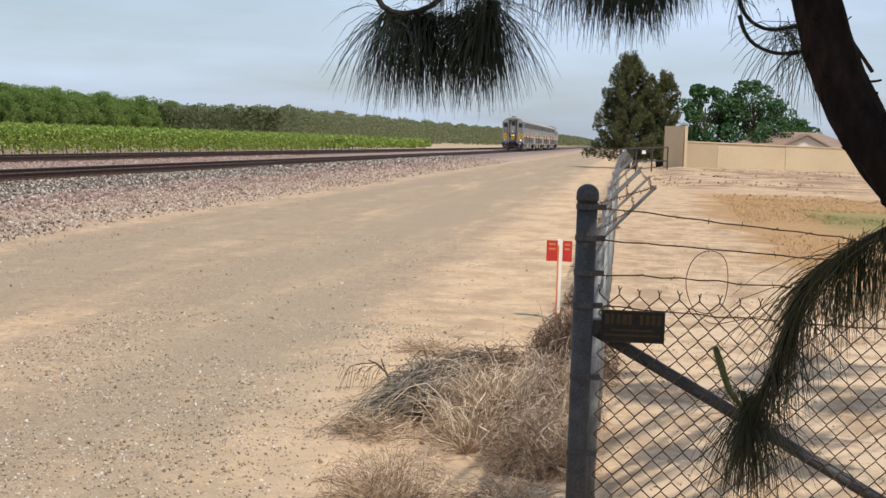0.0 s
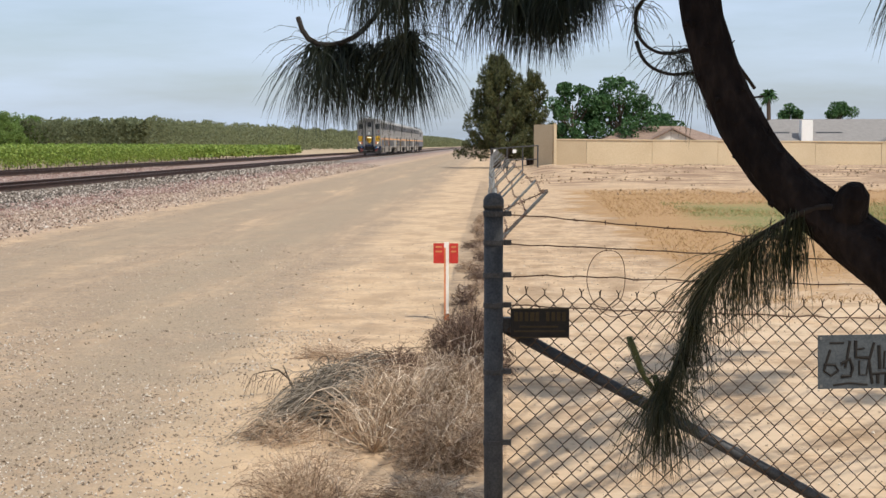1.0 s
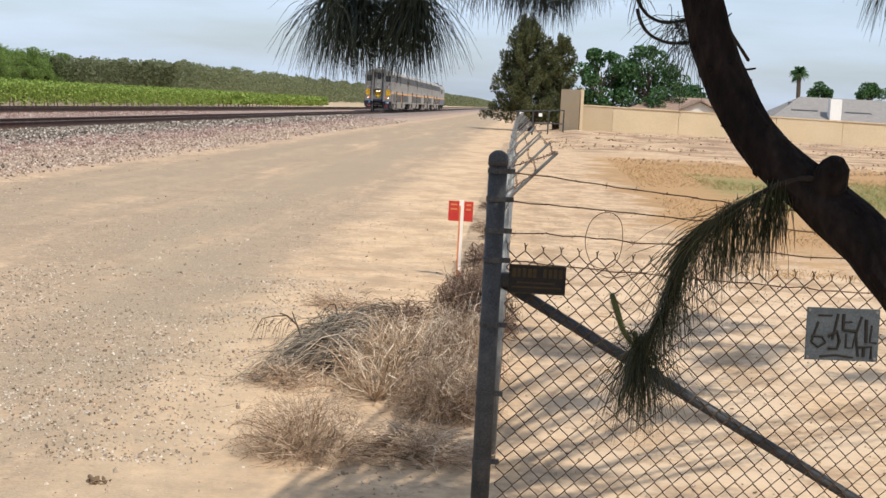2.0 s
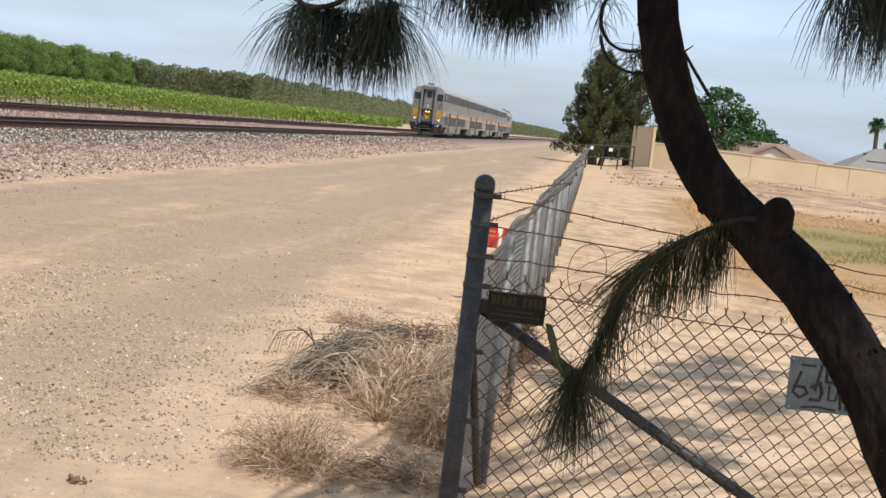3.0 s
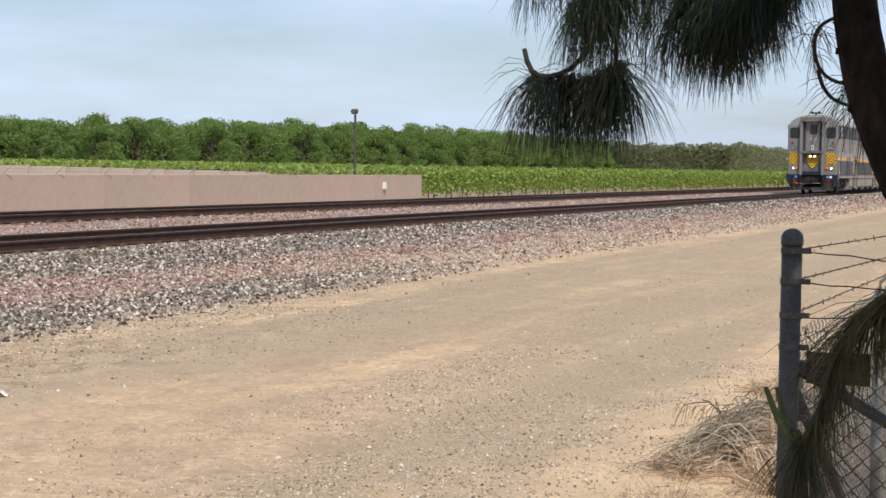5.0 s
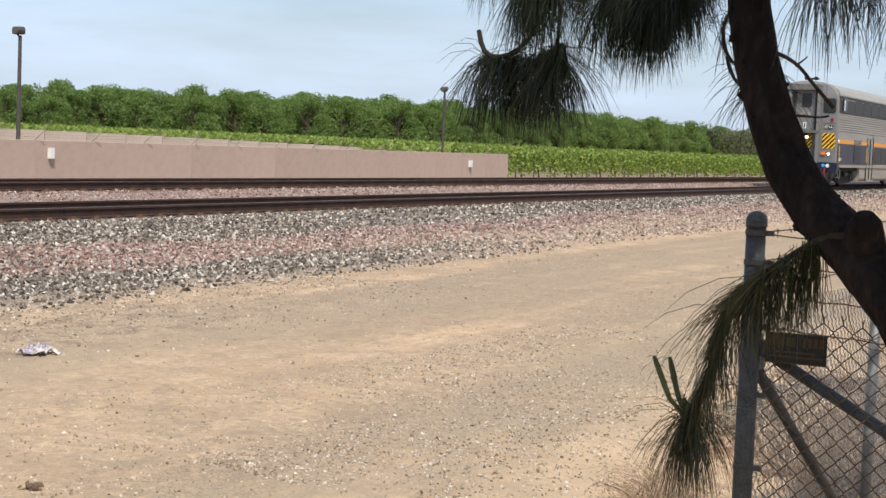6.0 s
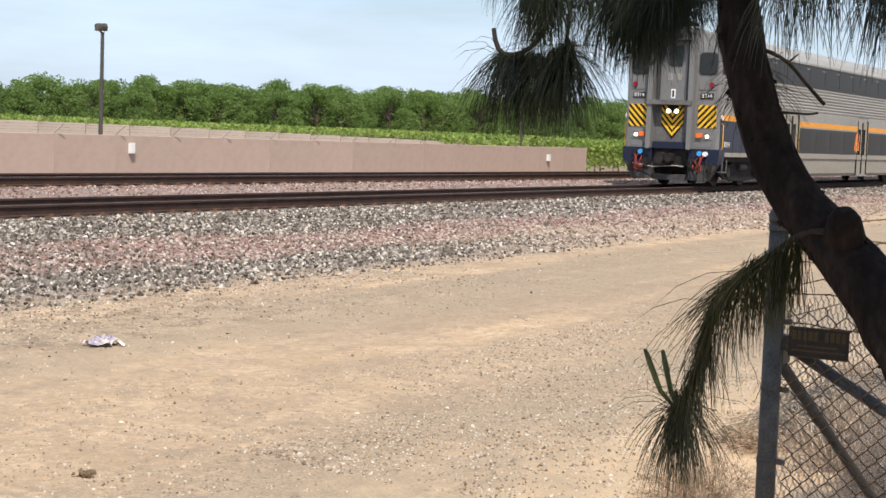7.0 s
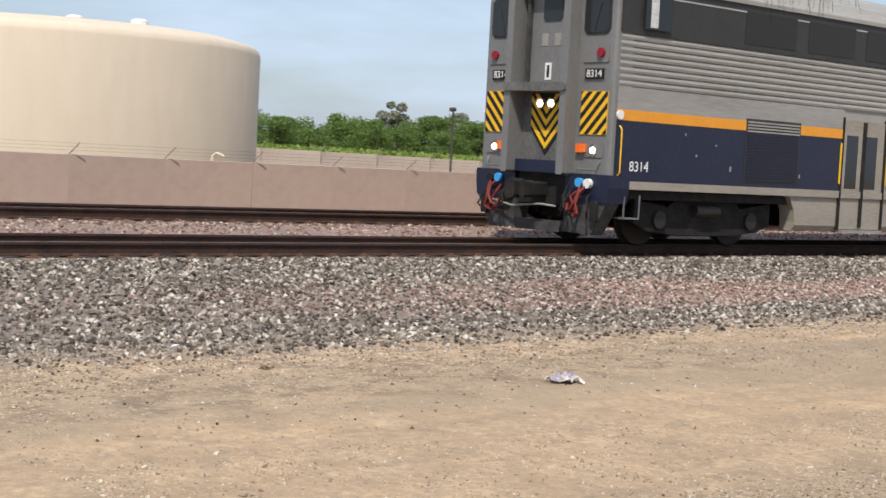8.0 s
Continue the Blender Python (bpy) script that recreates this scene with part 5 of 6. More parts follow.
def build_pine():
    tree = thing("leaning_pine", "dark leaning pine trunk with drooping long-needled shoots", "tree")
    spine = [(1.47, 2.42, -.15), (1.37, 2.49, .25), (1.24, 2.59, .62), (1.085, 2.70, .98), (.902, 2.765, 1.287), (.818, 2.825, 1.414), (.738, 2.87, 1.501), (.669, 2.938, 1.551), (.577, 2.952, 1.617), (.496, 3.0, 1.701), (.434, 3.023, 1.816), (.395, 3.04, 1.941), (.361, 3.051, 2.066), (.345, 3.06, 2.25), (.36, 3.02, 2.6), (.5, 2.9, 3.2), (.85, 2.7, 3.9), (1.3, 2.5, 4.6)]
    rad = [.118, .104, .090, .076, .064, .063, .063, .060, .0545, .0515, .0505, .0495, .046, .045, .044, .04, .032, .018]
    lean = np.array([-.016, .020, .003])
    pts = along(spine, 90) - np.array([.011, 0, 0])
    s0 = np.concatenate([[0], np.cumsum(np.linalg.norm(np.diff(np.asarray(spine), axis=0), axis=1))])
    rr = np.interp(np.linspace(0, s0[-1], 90), s0, rad)
    for _ in range(4):
        pts[1:-1] = (pts[:-2] + 2 * pts[1:-1] + pts[2:]) / 4
    g = Geo().tube([tuple(p) for p in pts], [float(q) for q in rr], 20)
    lumps = np.array(g.v)
    ctr = np.repeat(pts, 20, axis=0)
    off = lumps - ctr
    th = np.tile(np.arange(20), 90)
    ridge = 1 + .05 * np.sin(th * 2.1 + lumps[:, 2] * 37) * np.sin(lumps[:, 2] * 61 + th) + .04 * rng.normal(size=len(lumps)).clip(-1.5, 1.8)
    g.v = [tuple(p) for p in ctr + off * ridge[:, None]]
    trunk = part("trunk", g, M_BARK, tree, "scaly bark with canopy shade in its dark colour")
    fl = []
    for k in range(260):
        i = int(rng.integers(8, 70))
        d = rng.normal(size=3)
        t = pts[i + 1] - pts[i - 1]
        d -= t * (d @ t) / (t @ t)
        d /= np.linalg.norm(d)
        fl.append(pts[i] + d * rr[i] * .98)
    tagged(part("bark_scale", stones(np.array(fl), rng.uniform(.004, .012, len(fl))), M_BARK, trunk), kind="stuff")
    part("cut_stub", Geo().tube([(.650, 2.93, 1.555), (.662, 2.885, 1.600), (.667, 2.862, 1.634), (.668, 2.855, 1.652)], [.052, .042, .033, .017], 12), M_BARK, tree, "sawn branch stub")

    def shoot(name, points, radii, sides=7, label=""):
        q = along(points, max(8, len(points) * 3)) + (lean * .7 if name == "twig" else 0)
        for _ in range(2):
            q[1:-1] = (q[:-2] + 2 * q[1:-1] + q[2:]) / 4
        r = np.interp(np.linspace(0, 1, len(q)), np.linspace(0, 1, len(radii)), radii)
        part(name, Geo().tube([tuple(p) for p in q], [float(a) for a in r], sides), M_TWIG, tree, label, True)
        return q

    shoot("twig", [(.40, 3.05, 1.985), (.425, 3.11, 1.978), (.452, 3.148, 1.957), (.475, 3.16, 1.925), (.522, 3.189, 1.868)], [.006, .0045, .004, .0045])
    shoot("twig", [(.447, 3.147, 1.96), (.462, 3.15, 1.972), (.468, 3.15, 1.978)], [.0025, .002, .0015], 5)
    shoot("twig", [(.45, 3.03, 1.845), (.49, 3.09, 1.845), (.515, 3.12, 1.843), (.53, 3.12, 1.848)], [.004, .003, .0025], 5)
    l1 = shoot("twig", [(.40, 3.06, 1.955), (.37, 3.14, 1.958), (.315, 3.22, 1.948), (.27, 3.235, 1.965), (.246, 3.24, 2.005), (.243, 3.238, 2.06), (.262, 3.22, 2.085), (.33, 3.17, 2.10)], [.0055, .005, .004, .004, .005, .004, .005])
    l2 = shoot("twig", [(.41, 3.05, 1.90), (.385, 3.13, 1.905), (.33, 3.22, 1.90), (.28, 3.25, 1.92), (.256, 3.262, 1.955), (.25, 3.263, 1.985)], [.005, .0045, .004, .004, .005])
    part("needle_spray", needles(np.concatenate([l1[4:9], l2[2:8]]), 125, .165, .75, .5), M_NEEDLE_DIM, tree)
    part("needle_spray", needles(l1[-9:-4], 40, .11, .7, .4), M_NEEDLE_DIM, tree)
    # the drooping shoot before the fence: needles pressed along it, and tassels hanging from it
    sp = shoot("shoot", [(.66, 2.87, 1.60), (.60, 2.885, 1.607), (.542, 2.915, 1.578), (.476, 2.95, 1.534), (.417, 2.96, 1.489), (.375, 2.97, 1.438), (.352, 2.98, 1.367), (.329, 2.99, 1.289), (.299, 3.0, 1.21), (.274, 3.02, 1.165)], [.007, .007, .0065, .006, .0055, .005, .005, .004])
    for a, b, n, ln, ahead, spread, down in ((.22, .50, 90, .13, 1.2, .16, .25), (.42, .62, 120, .15, 1.3, .26, .15), (.55, .95, 200, .14, 1.5, .22, .1), (.40, .56, 70, .21, 1.1, .34, .0), (.25, .40, 40, .17, 1.0, .40, .3)):
        k0, k1 = int(a * len(sp)), int(b * len(sp))
        part("needle_spray", needles_ahead(sp[k0:k1 + 1], n, ln, ahead, spread, down), M_NEEDLE_G, tree)
    for f, n, ln, spread in ((.20, 34, .15, .11), (.235, 44, .18, .10), (.26, 24, .20, .12), (.31, 30, .19, .12), (.345, 34, .17, .10), (.40, 30, .19, .13), (.44, 34, .17, .12), (.50, 22, .20, .15), (.57, 18, .18, .18), (.66, 26, .19, .20), (.75, 28, .18, .20), (.84, 30, .17, .22)):
        c = sp[int(f * (len(sp) - 1))]
        part("needle_spray", needles(c + rng.normal(0, .008, (5, 3)), int(n * 1.5), ln, spread * 1.35, .97, .0008), M_NEEDLE_G, tree)
    part("needle_spray", needles(np.array([(.272, 3.02, 1.172), (.278, 3.02, 1.19), (.285, 3.01, 1.2)]), 260, .21, .36, .92, .0008), M_NEEDLE_G, tree)
    part("needle_spray", needles(np.array([(.272, 3.02, 1.165)]), 46, .17, .7, .5, .0008), M_NEEDLE_G, tree)
    for tip, mid in (((.201, 2.981, 1.307), (.234, 3.0, 1.215)), ((.205, 3.075, 1.295), (.236, 3.055, 1.212)), ((.262, 3.02, 1.215), (.266, 3.02, 1.195))):
        q = along([(.272, 3.02, 1.168), mid, tip], 9)
        part("bud", Geo().tube([tuple(p) for p in q], [.004, .0042, .005, .0057, .0064, .0068, .0068, .0064, .0045], 8), M_BUD, tree, "upright green candle bud", True)
        part("needle_spray", needles(q[1:], 26, .035, .8, -.3, .0007), M_NEEDLE_G, tree)
    # the tuft over the track
    up = shoot("shoot", [(.10, 3.8, 2.46), (-.15, 3.7, 2.36), (-.33, 3.62, 2.22), (-.40, 3.62, 2.10), (-.47, 3.65, 2.02), (-.565, 3.67, 1.995), (-.615, 3.70, 2.022), (-.635, 3.72, 2.055), (-.637, 3.72, 2.085)], [.010, .009, .008, .007, .007, .007, .007, .008, .007])
    part("needle_spray", needles(along([(-.60, 3.69, 2.01), (-.55, 3.67, 1.995), (-.48, 3.67, 2.01)], 9), 520, .235, .46, .85), M_NEEDLE_DIM, tree)
    part("needle_spray", needles(np.array([(-.33, 3.58, 2.005), (-.345, 3.59, 2.02), (-.32, 3.58, 2.03)]), 420, .235, .46, .85), M_NEEDLE_DIM, tree)
    part("needle_spray", needles(along([(-.49, 3.67, 2.0), (-.42, 3.65, 2.005), (-.36, 3.6, 2.02)], 7), 340, .225, .30, .92), M_NEEDLE_DIM, tree)
    part("needle_spray", needles(up[4:14], 200, .19, .42, .85), M_NEEDLE_DIM, tree)
    shoot("shoot", [(-.33, 3.62, 2.22), (-.335, 3.6, 2.10), (-.33, 3.58, 2.0)], [.006, .006, .005])
    for x, y, z, n, ln in ((-.62, 3.72, 2.28, 150, .17), (-.57, 3.75, 2.30, 130, .17), (-.44, 3.55, 2.18, 300, .19), (-.38, 3.5, 2.16, 380, .19), (-.33, 3.5, 2.16, 300, .19), (-.22, 3.5, 2.16, 150, .19), (-.14, 3.42, 2.13, 300, .19), (-.06, 3.36, 2.12, 520, .19), (.01, 3.34, 2.12, 680, .19), (.06, 3.30, 2.13, 600, .19), (.12, 3.28, 2.17, 240, .19), (-.02, 3.5, 2.18, 380, .19), (.05, 3.5, 2.20, 240, .19), (.33, 3.62, 2.34, 60, .20), (.26, 3.6, 2.31, 80, .19), (.665, 2.4, 2.08, 160, .18), (.69, 2.42, 2.10, 120, .18), (.745, 2.42, 2.11, 140, .18), (.78, 2.62, 2.11, 360, .19), (.84, 2.6, 2.11, 420, .19), (.90, 2.62, 2.10, 380, .19), (.93, 2.6, 1.97, 320, .19), (.84, 3.1, 2.13, 260, .19), (.93, 3.0, 2.10, 260, .19), (1.05, 3.0, 2.2, 200, .19), (-.52, 3.0, 2.36, 120, .19), (-.62, 2.95, 2.36, 120, .19)):
        hub = along([(x + .12, y + .04, z + .22), (x + .03, y, z + .08), (x, y, z)], 6)
        shoot("shoot", [tuple(q) for q in hub], [.007, .006, .005], 5)
        part("needle_spray", needles(hub[1:], int(n * 1.25), ln + .01, .34, .9), M_NEEDLE_DIM, tree)
    # the crown overhead
    shoot("limb", [(.36, 3.02, 2.6), (.0, 3.5, 2.62), (-.3, 3.8, 2.5)], [.025, .016, .009])
    shoot("limb", [(.36, 3.05, 2.5), (.2, 3.6, 2.56), (.12, 3.9, 2.46)], [.02, .014, .009])
    shoot("limb", [(.42, 2.98, 2.9), (1.0, 3.0, 2.6), (1.3, 3.0, 2.4)], [.02, .014, .009])
    for k in range(98):
        q = np.array([rng.uniform(1.9, 5.4), rng.uniform(5.8, 10.4), rng.uniform(3.6, 4.8)]) if k % 3 else np.array([rng.uniform(.5, 2.4), rng.uniform(1.3, 4.6), rng.uniform(2.8, 4.2)])
        if k % 3 and wave(q[0], q[1], .9) < -.15:
            continue
        shoot("limb", [(.55, 2.87, max(2.7, q[2] - .7)), tuple((q + np.array([.55, 2.87, q[2] - .3])) / 2), tuple(q)], [.02, .012, .006], 5)
        part("needle_spray", needles(along([q - [.15, .1, .06], q, q + [.1, .1, -.1]], 5), 210, .30, .8, .35, .0060), M_NEEDLE_DIM, tree)
    for ob in tree.children:
        if ob.name.startswith("needle_spray"):
            tagged(ob, kind="stuff")


# ---- the train ----
SECTION = [(1.55, 1.0), (1.55, 4.02), (1.50, 4.25), (1.36, 4.46), (1.10, 4.63), (.72, 4.76), (.30, 4.83)]
SECTION = SECTION + [(-x, z) for x, z in reversed(SECTION)]


def inset(poly, d):
    return [(x - math.copysign(d, x), z - (d if z > 4 else 0)) for x, z in poly]


def bogie(parent, y):
    b = part("bogie", Geo().box(-1.18, -1.02, y - 1.7, y + 1.7, .42, .72, c=.04).box(1.02, 1.18, y - 1.7, y + 1.7, .42, .72, c=.04).box(-1.0, 1.0, y - .3, y + .3, .45, .8), M_UNDER, parent, "grimy black bogie frame")
    for dy in (-1.2, 1.2):
        for sx in (-1, 1):
            x = sx * .75
            part("wheel", Geo().tube([(x - sx * .02, y + dy, .457), (x + sx * .0, y + dy, .457), (x + sx * .02, y + dy, .457), (x + sx * .12, y + dy, .457)], [.485, .485, .457, .452], 28).disc((x + sx * .12, y + dy, .457), (sx, 0, 0), .14, .05, 14), M_WHEEL, b)
            part("axle_box", Geo().box(sx * 1.02 - (.1 if sx < 0 else 0), sx * 1.02 + (.22 if sx > 0 else -.12) + (.0 if sx > 0 else 0), y + dy - .17, y + dy + .17, .30, .62, c=.03), M_UNDER, b)
        part("axle", Geo().tube([(-1.1, y + dy, .457), (1.1, y + dy, .457)], .08, 10), M_WHEEL, b)
    for sx in (-1, 1):
        for dy in (-.45, .45):
            g = Geo()
            for k in range(5):
                g.tube([(sx * 1.1, y + dy, .46 + .09 * k), (sx * 1.1, y + dy, .50 + .09 * k)], [.12, .12], 12)
            part("spring", g, M_UNDER, b)
        swap = Matrix(((0, 1, 0, 0), (1, 0, 0, 0), (0, 0, 1, 0), (0, 0, 0, 1)))
        shape = [(y - 1.78, .40), (y - 1.45, .26), (y - .75, .20), (y + .75, .20), (y + 1.45, .26), (y + 1.78, .40), (y + 1.78, .78), (y + .95, .66), (y + .55, .96), (y - .55, .96), (y - .95, .66), (y - 1.78, .78)]
        part("side_frame", Geo().prism(shape, sx * 1.20, sx * 1.28, swap), M_UNDER, b, "heavy cast side frame")
        part("brake_cylinder", Geo().tube([(sx * 1.33, y - .35, .62), (sx * 1.33, y + .25, .62)], [.10, .10], 10), M_WHEEL, b)
        for dy in (-1.2, 1.2):
            part("bearing_cap", Geo().disc((sx * 1.28, y + dy, .457), (sx, 0, 0), .15, .06, 14), M_WHEEL, b)
        part("damper", Geo().tube([(sx * 1.2, y - .9, .95), (sx * 1.2, y + .2, .55)], .045, 8), M_UNDER, b)
        part("beam", Geo().box(sx * 1.19 - .03, sx * 1.19 + .03, y - .85, y + .85, .18, .36, c=.02), M_UNDER, b)


def build_car(cab):
    L = 25.9
    nm = "cab_car" if cab else "coach"
    lb = "silver double-deck cab car with blue and orange stripes" if cab else "silver double-deck passenger coach with orange stripe"
    car = thing(nm, lb, "train car", group="train")
    y0 = .34 if cab else .25
    nose = .04 if cab else y0
    part("body", Geo().prism(inset(SECTION, .05), y0, L - .2), M_STEEL, car)
    part("roof", Geo().prism([p for p in SECTION if p[1] > 4.0] , y0 + .02, L - .18), M_STEEL, car)
    part("floor_frame", Geo().box(-1.42, 1.42, .6, L - .4, .78, 1.02), M_UNDER, car)
    ya, yb = (4.95, 20.9)
    for sx in (-1, 1):
        def side(name, a, b, z0, z1, t, m, label="", c=.0):
            u, w = sorted((sx * 1.5, sx * (1.5 + t)))
            return part(name, Geo().box(u, w, a, b, z0, z1, c=c), m, car, label)
        # lower deck between the bogies
        u, w = sorted((sx * 1.28, sx * 1.52))
        part("skirt", Geo().prism([(sx * 1.515, 1.06), (sx * 1.515, .42), (sx * 1.46, .32), (sx * 1.2, .32), (sx * 1.2, 1.06)], ya, yb), M_DUSTY, car, "dusty silver skirt")
        for edge, way in ((ya, -1), (yb, 1)):
            arch = [(edge, 1.06), (edge + way * .62, 1.06), (edge + way * .36, 1.01), (edge + way * .16, .89), (edge + way * .04, .70), (edge, .48)]
            part("arch_corner", Geo().prism(arch, sx * 1.2, sx * 1.515, Matrix(((0, 1, 0, 0), (1, 0, 0, 0), (0, 0, 1, 0), (0, 0, 0, 1)))), M_DUSTY, car)
        side("sill", nose + .1, L - .25, .94, 1.07, .055, M_DUSTY)
        doors = (6.22, 14.9)
        cuts = [nose + .12] + [q for d in doors for q in (d, d + 1.4)] + [L - .3]
        for a, b in zip(cuts[::2], cuts[1::2]):
            navy = cab and a < 1
            side("lower_panel", a, b, 1.07, 2.03, .045, M_BLUE if navy else M_STEEL, "navy painted panel" if navy else "")
            side("orange_stripe", a, b, 2.03, 2.20, .048, M_TORANGE, "orange painted stripe")
            side("plain_panel", a, b, 2.20, 2.56, .042, M_STEEL)
            if a > 2:
                if not (cab and a < 1):
                    side("window_band", a + .1, b - .1, 1.12, 1.98, .050, M_BAND, "charcoal lower window band")
                n = max(1, int((b - a) / 1.75))
                for k in range(n):
                    wa = a + .25 + k * (b - a - .3) / n
                    side("window", wa, wa + 1.15, 1.22, 1.88, .056, M_GLASSG, "tinted window")
        # doors
        for d in doors:
            dr = side("door", d + .03, d + 1.37, .36, 2.38, .025, M_DUSTY, "silver sliding door pair")
            for k in (0, 1):
                a = d + .16 + .62 * k
                u, w = sorted((sx * 1.524, sx * 1.530))
                part("door_window", Geo().box(u, w, a, a + .36, 1.12, 2.1), M_GLASS, dr)
                u, w = sorted((sx * 1.524, sx * 1.56))
                part("handrail", Geo().box(u, w, d - .06 + 1.47 * k, d - .02 + 1.47 * k, 1.2, 1.95), M_HAZ, dr, "yellow handrail")
            u, w = sorted((sx * 1.50, sx * 1.56))
            part("door_post", Geo().box(u, w, d + .66, d + .74, .40, 2.36).box(u, w, d - .02, d + .03, .36, 2.42).box(u, w, d + 1.37, d + 1.42, .36, 2.42), M_UNDER, dr)
            u, w = sorted((sx * 1.4, sx * 1.62))
            part("step", Geo().box(u, w, d + .05, d + 1.35, .30, .345), M_STEEL, dr)
            if cab and d > 10:
                for a, b in ((d - .42, d - .10), (d + .06, d + .30)):
                    u, w = sorted((sx * 1.545, sx * 1.5545))
                    part("graphic", Geo().add([(q, yy, z) for q in (u, w) for yy, z in ((a, 1.27), (b - .06, 1.27), (b, 1.9), (a + .2, 1.9))], [(0, 1, 2, 3), (7, 6, 5, 4), (0, 4, 5, 1), (1, 5, 6, 2), (2, 6, 7, 3), (3, 7, 4, 0)]), M_GRAPHIC, dr, "red-orange printed graphic")
        # corrugation
        for k in range(8):
            z = 2.565 + k * .105
            part("rib", Geo().prism([(sx * 1.50, z), (sx * 1.528, z + .012), (sx * 1.537, z + .048), (sx * 1.528, z + .084), (sx * 1.50, z + .098)], nose + .12, L - .3), M_STEEL, car)
        side("upper_band", nose + .10, L - .3, 3.41, 4.16, .044, M_BAND, "charcoal upper window band")
        side("rain_rail", nose + .10, L - .3, 4.16, 4.22, .075, M_STEEL)
        k, a = 0, (3.2 if cab else .9)
        while a + 1.5 < L - .6:
            side("window", a, a + 1.42, 3.50, 4.05, .052, M_GLASSG, "tinted upper window")
            a += 1.78
            k += 1
        if cab:
            side("louvre_frame", 3.38, 4.92, 1.14, 2.24, .052, M_BAND)
            for q in range(20):
                z = 1.18 + q * .052
                u, w = sorted((sx * 1.55, sx * 1.568))
                part("louvre_slat", Geo().box(u, w, 3.42, 4.88, z, z + .028), M_BLUE if z < 2.0 else M_STEEL, car)
            u, w = sorted((sx * 1.545, sx * 1.60))
            part("cab_side_window", Geo().box(u, w, .62, 1.25, 3.50, 4.08), M_GLASS, car)
            part("mirror", Geo().box(u, w, .74, .92, 3.52, 4.02, c=.01), M_WHITE, car, "pale cab mirror")
            for a, z, ln in ((2.1, 1.52, .05), (2.6, 1.72, .03), (3.0, 1.31, .09), (4.2, 1.17, .5), (4.95, 1.26, .06), (1.8, 1.86, .04)):
                u, w = sorted((sx * 1.545, sx * 1.549))
                if not 3.3 < a < 4.9:
                    part("scuff", Geo().box(u, w, a, a + .02 + ln * .3, z, z + ln), M_STEEL, car, "pale scuff")
            part("grab_rail", Geo().tube([(sx * 1.545, .22, 1.14), (sx * 1.60, .22, 1.20), (sx * 1.60, .22, 1.88), (sx * 1.545, .22, 1.94)], .013, 6), M_HAZ, car, "yellow grab rail")
            part("corner_lamp", Geo().disc((sx * 1.545, .20, 2.11), (sx, 0, 0), .075, .03, 14), M_WHITE, car)
            part("side_step", Geo().box(min(sx * 1.3, sx * 1.55), max(sx * 1.3, sx * 1.55), .42, .80, .46, .485).box(min(sx * 1.53, sx * 1.55), max(sx * 1.53, sx * 1.55), .42, .44, .46, .85).box(min(sx * 1.53, sx * 1.55), max(sx * 1.53, sx * 1.55), .78, .80, .46, .85), M_GALV, car, "grey step frame")
    bogie(car, 2.75)
    bogie(car, L - 2.9)
    for a, c in ((.7, 4.9), (20.95, L - .5)):
        part("centre_sill", Geo().box(-.62, .62, a, c, .40, .98), M_UNDER, car)
    for a in (6.2, 11.0, 17.0):
        part("underfloor_box", Geo().box(-1.2, 1.2, a, a + 2.6, .34, .80, c=.03), M_UNDER, car)
    part("gangway", Geo().box(-.75, .75, L - .2, L + .15, 1.2, 4.3), M_UNDER, car)
    if not cab:
        part("gangway", Geo().box(-.75, .75, -.1, .3, 1.2, 4.3), M_UNDER, car)
    if cab:
        cab_front(car)
    return car


def number_mesh(text, size):
    cu = bpy.data.curves.new("digits", "FONT")
    cu.body, cu.size, cu.extrude, cu.align_x, cu.align_y = text, size, .002, "CENTER", "CENTER"
    ob = bpy.data.objects.new("digits", cu)
    me = bpy.data.meshes.new_from_object(ob)
    me.materials.append(M_WHITE)
    bpy.data.objects.remove(ob)
    return me


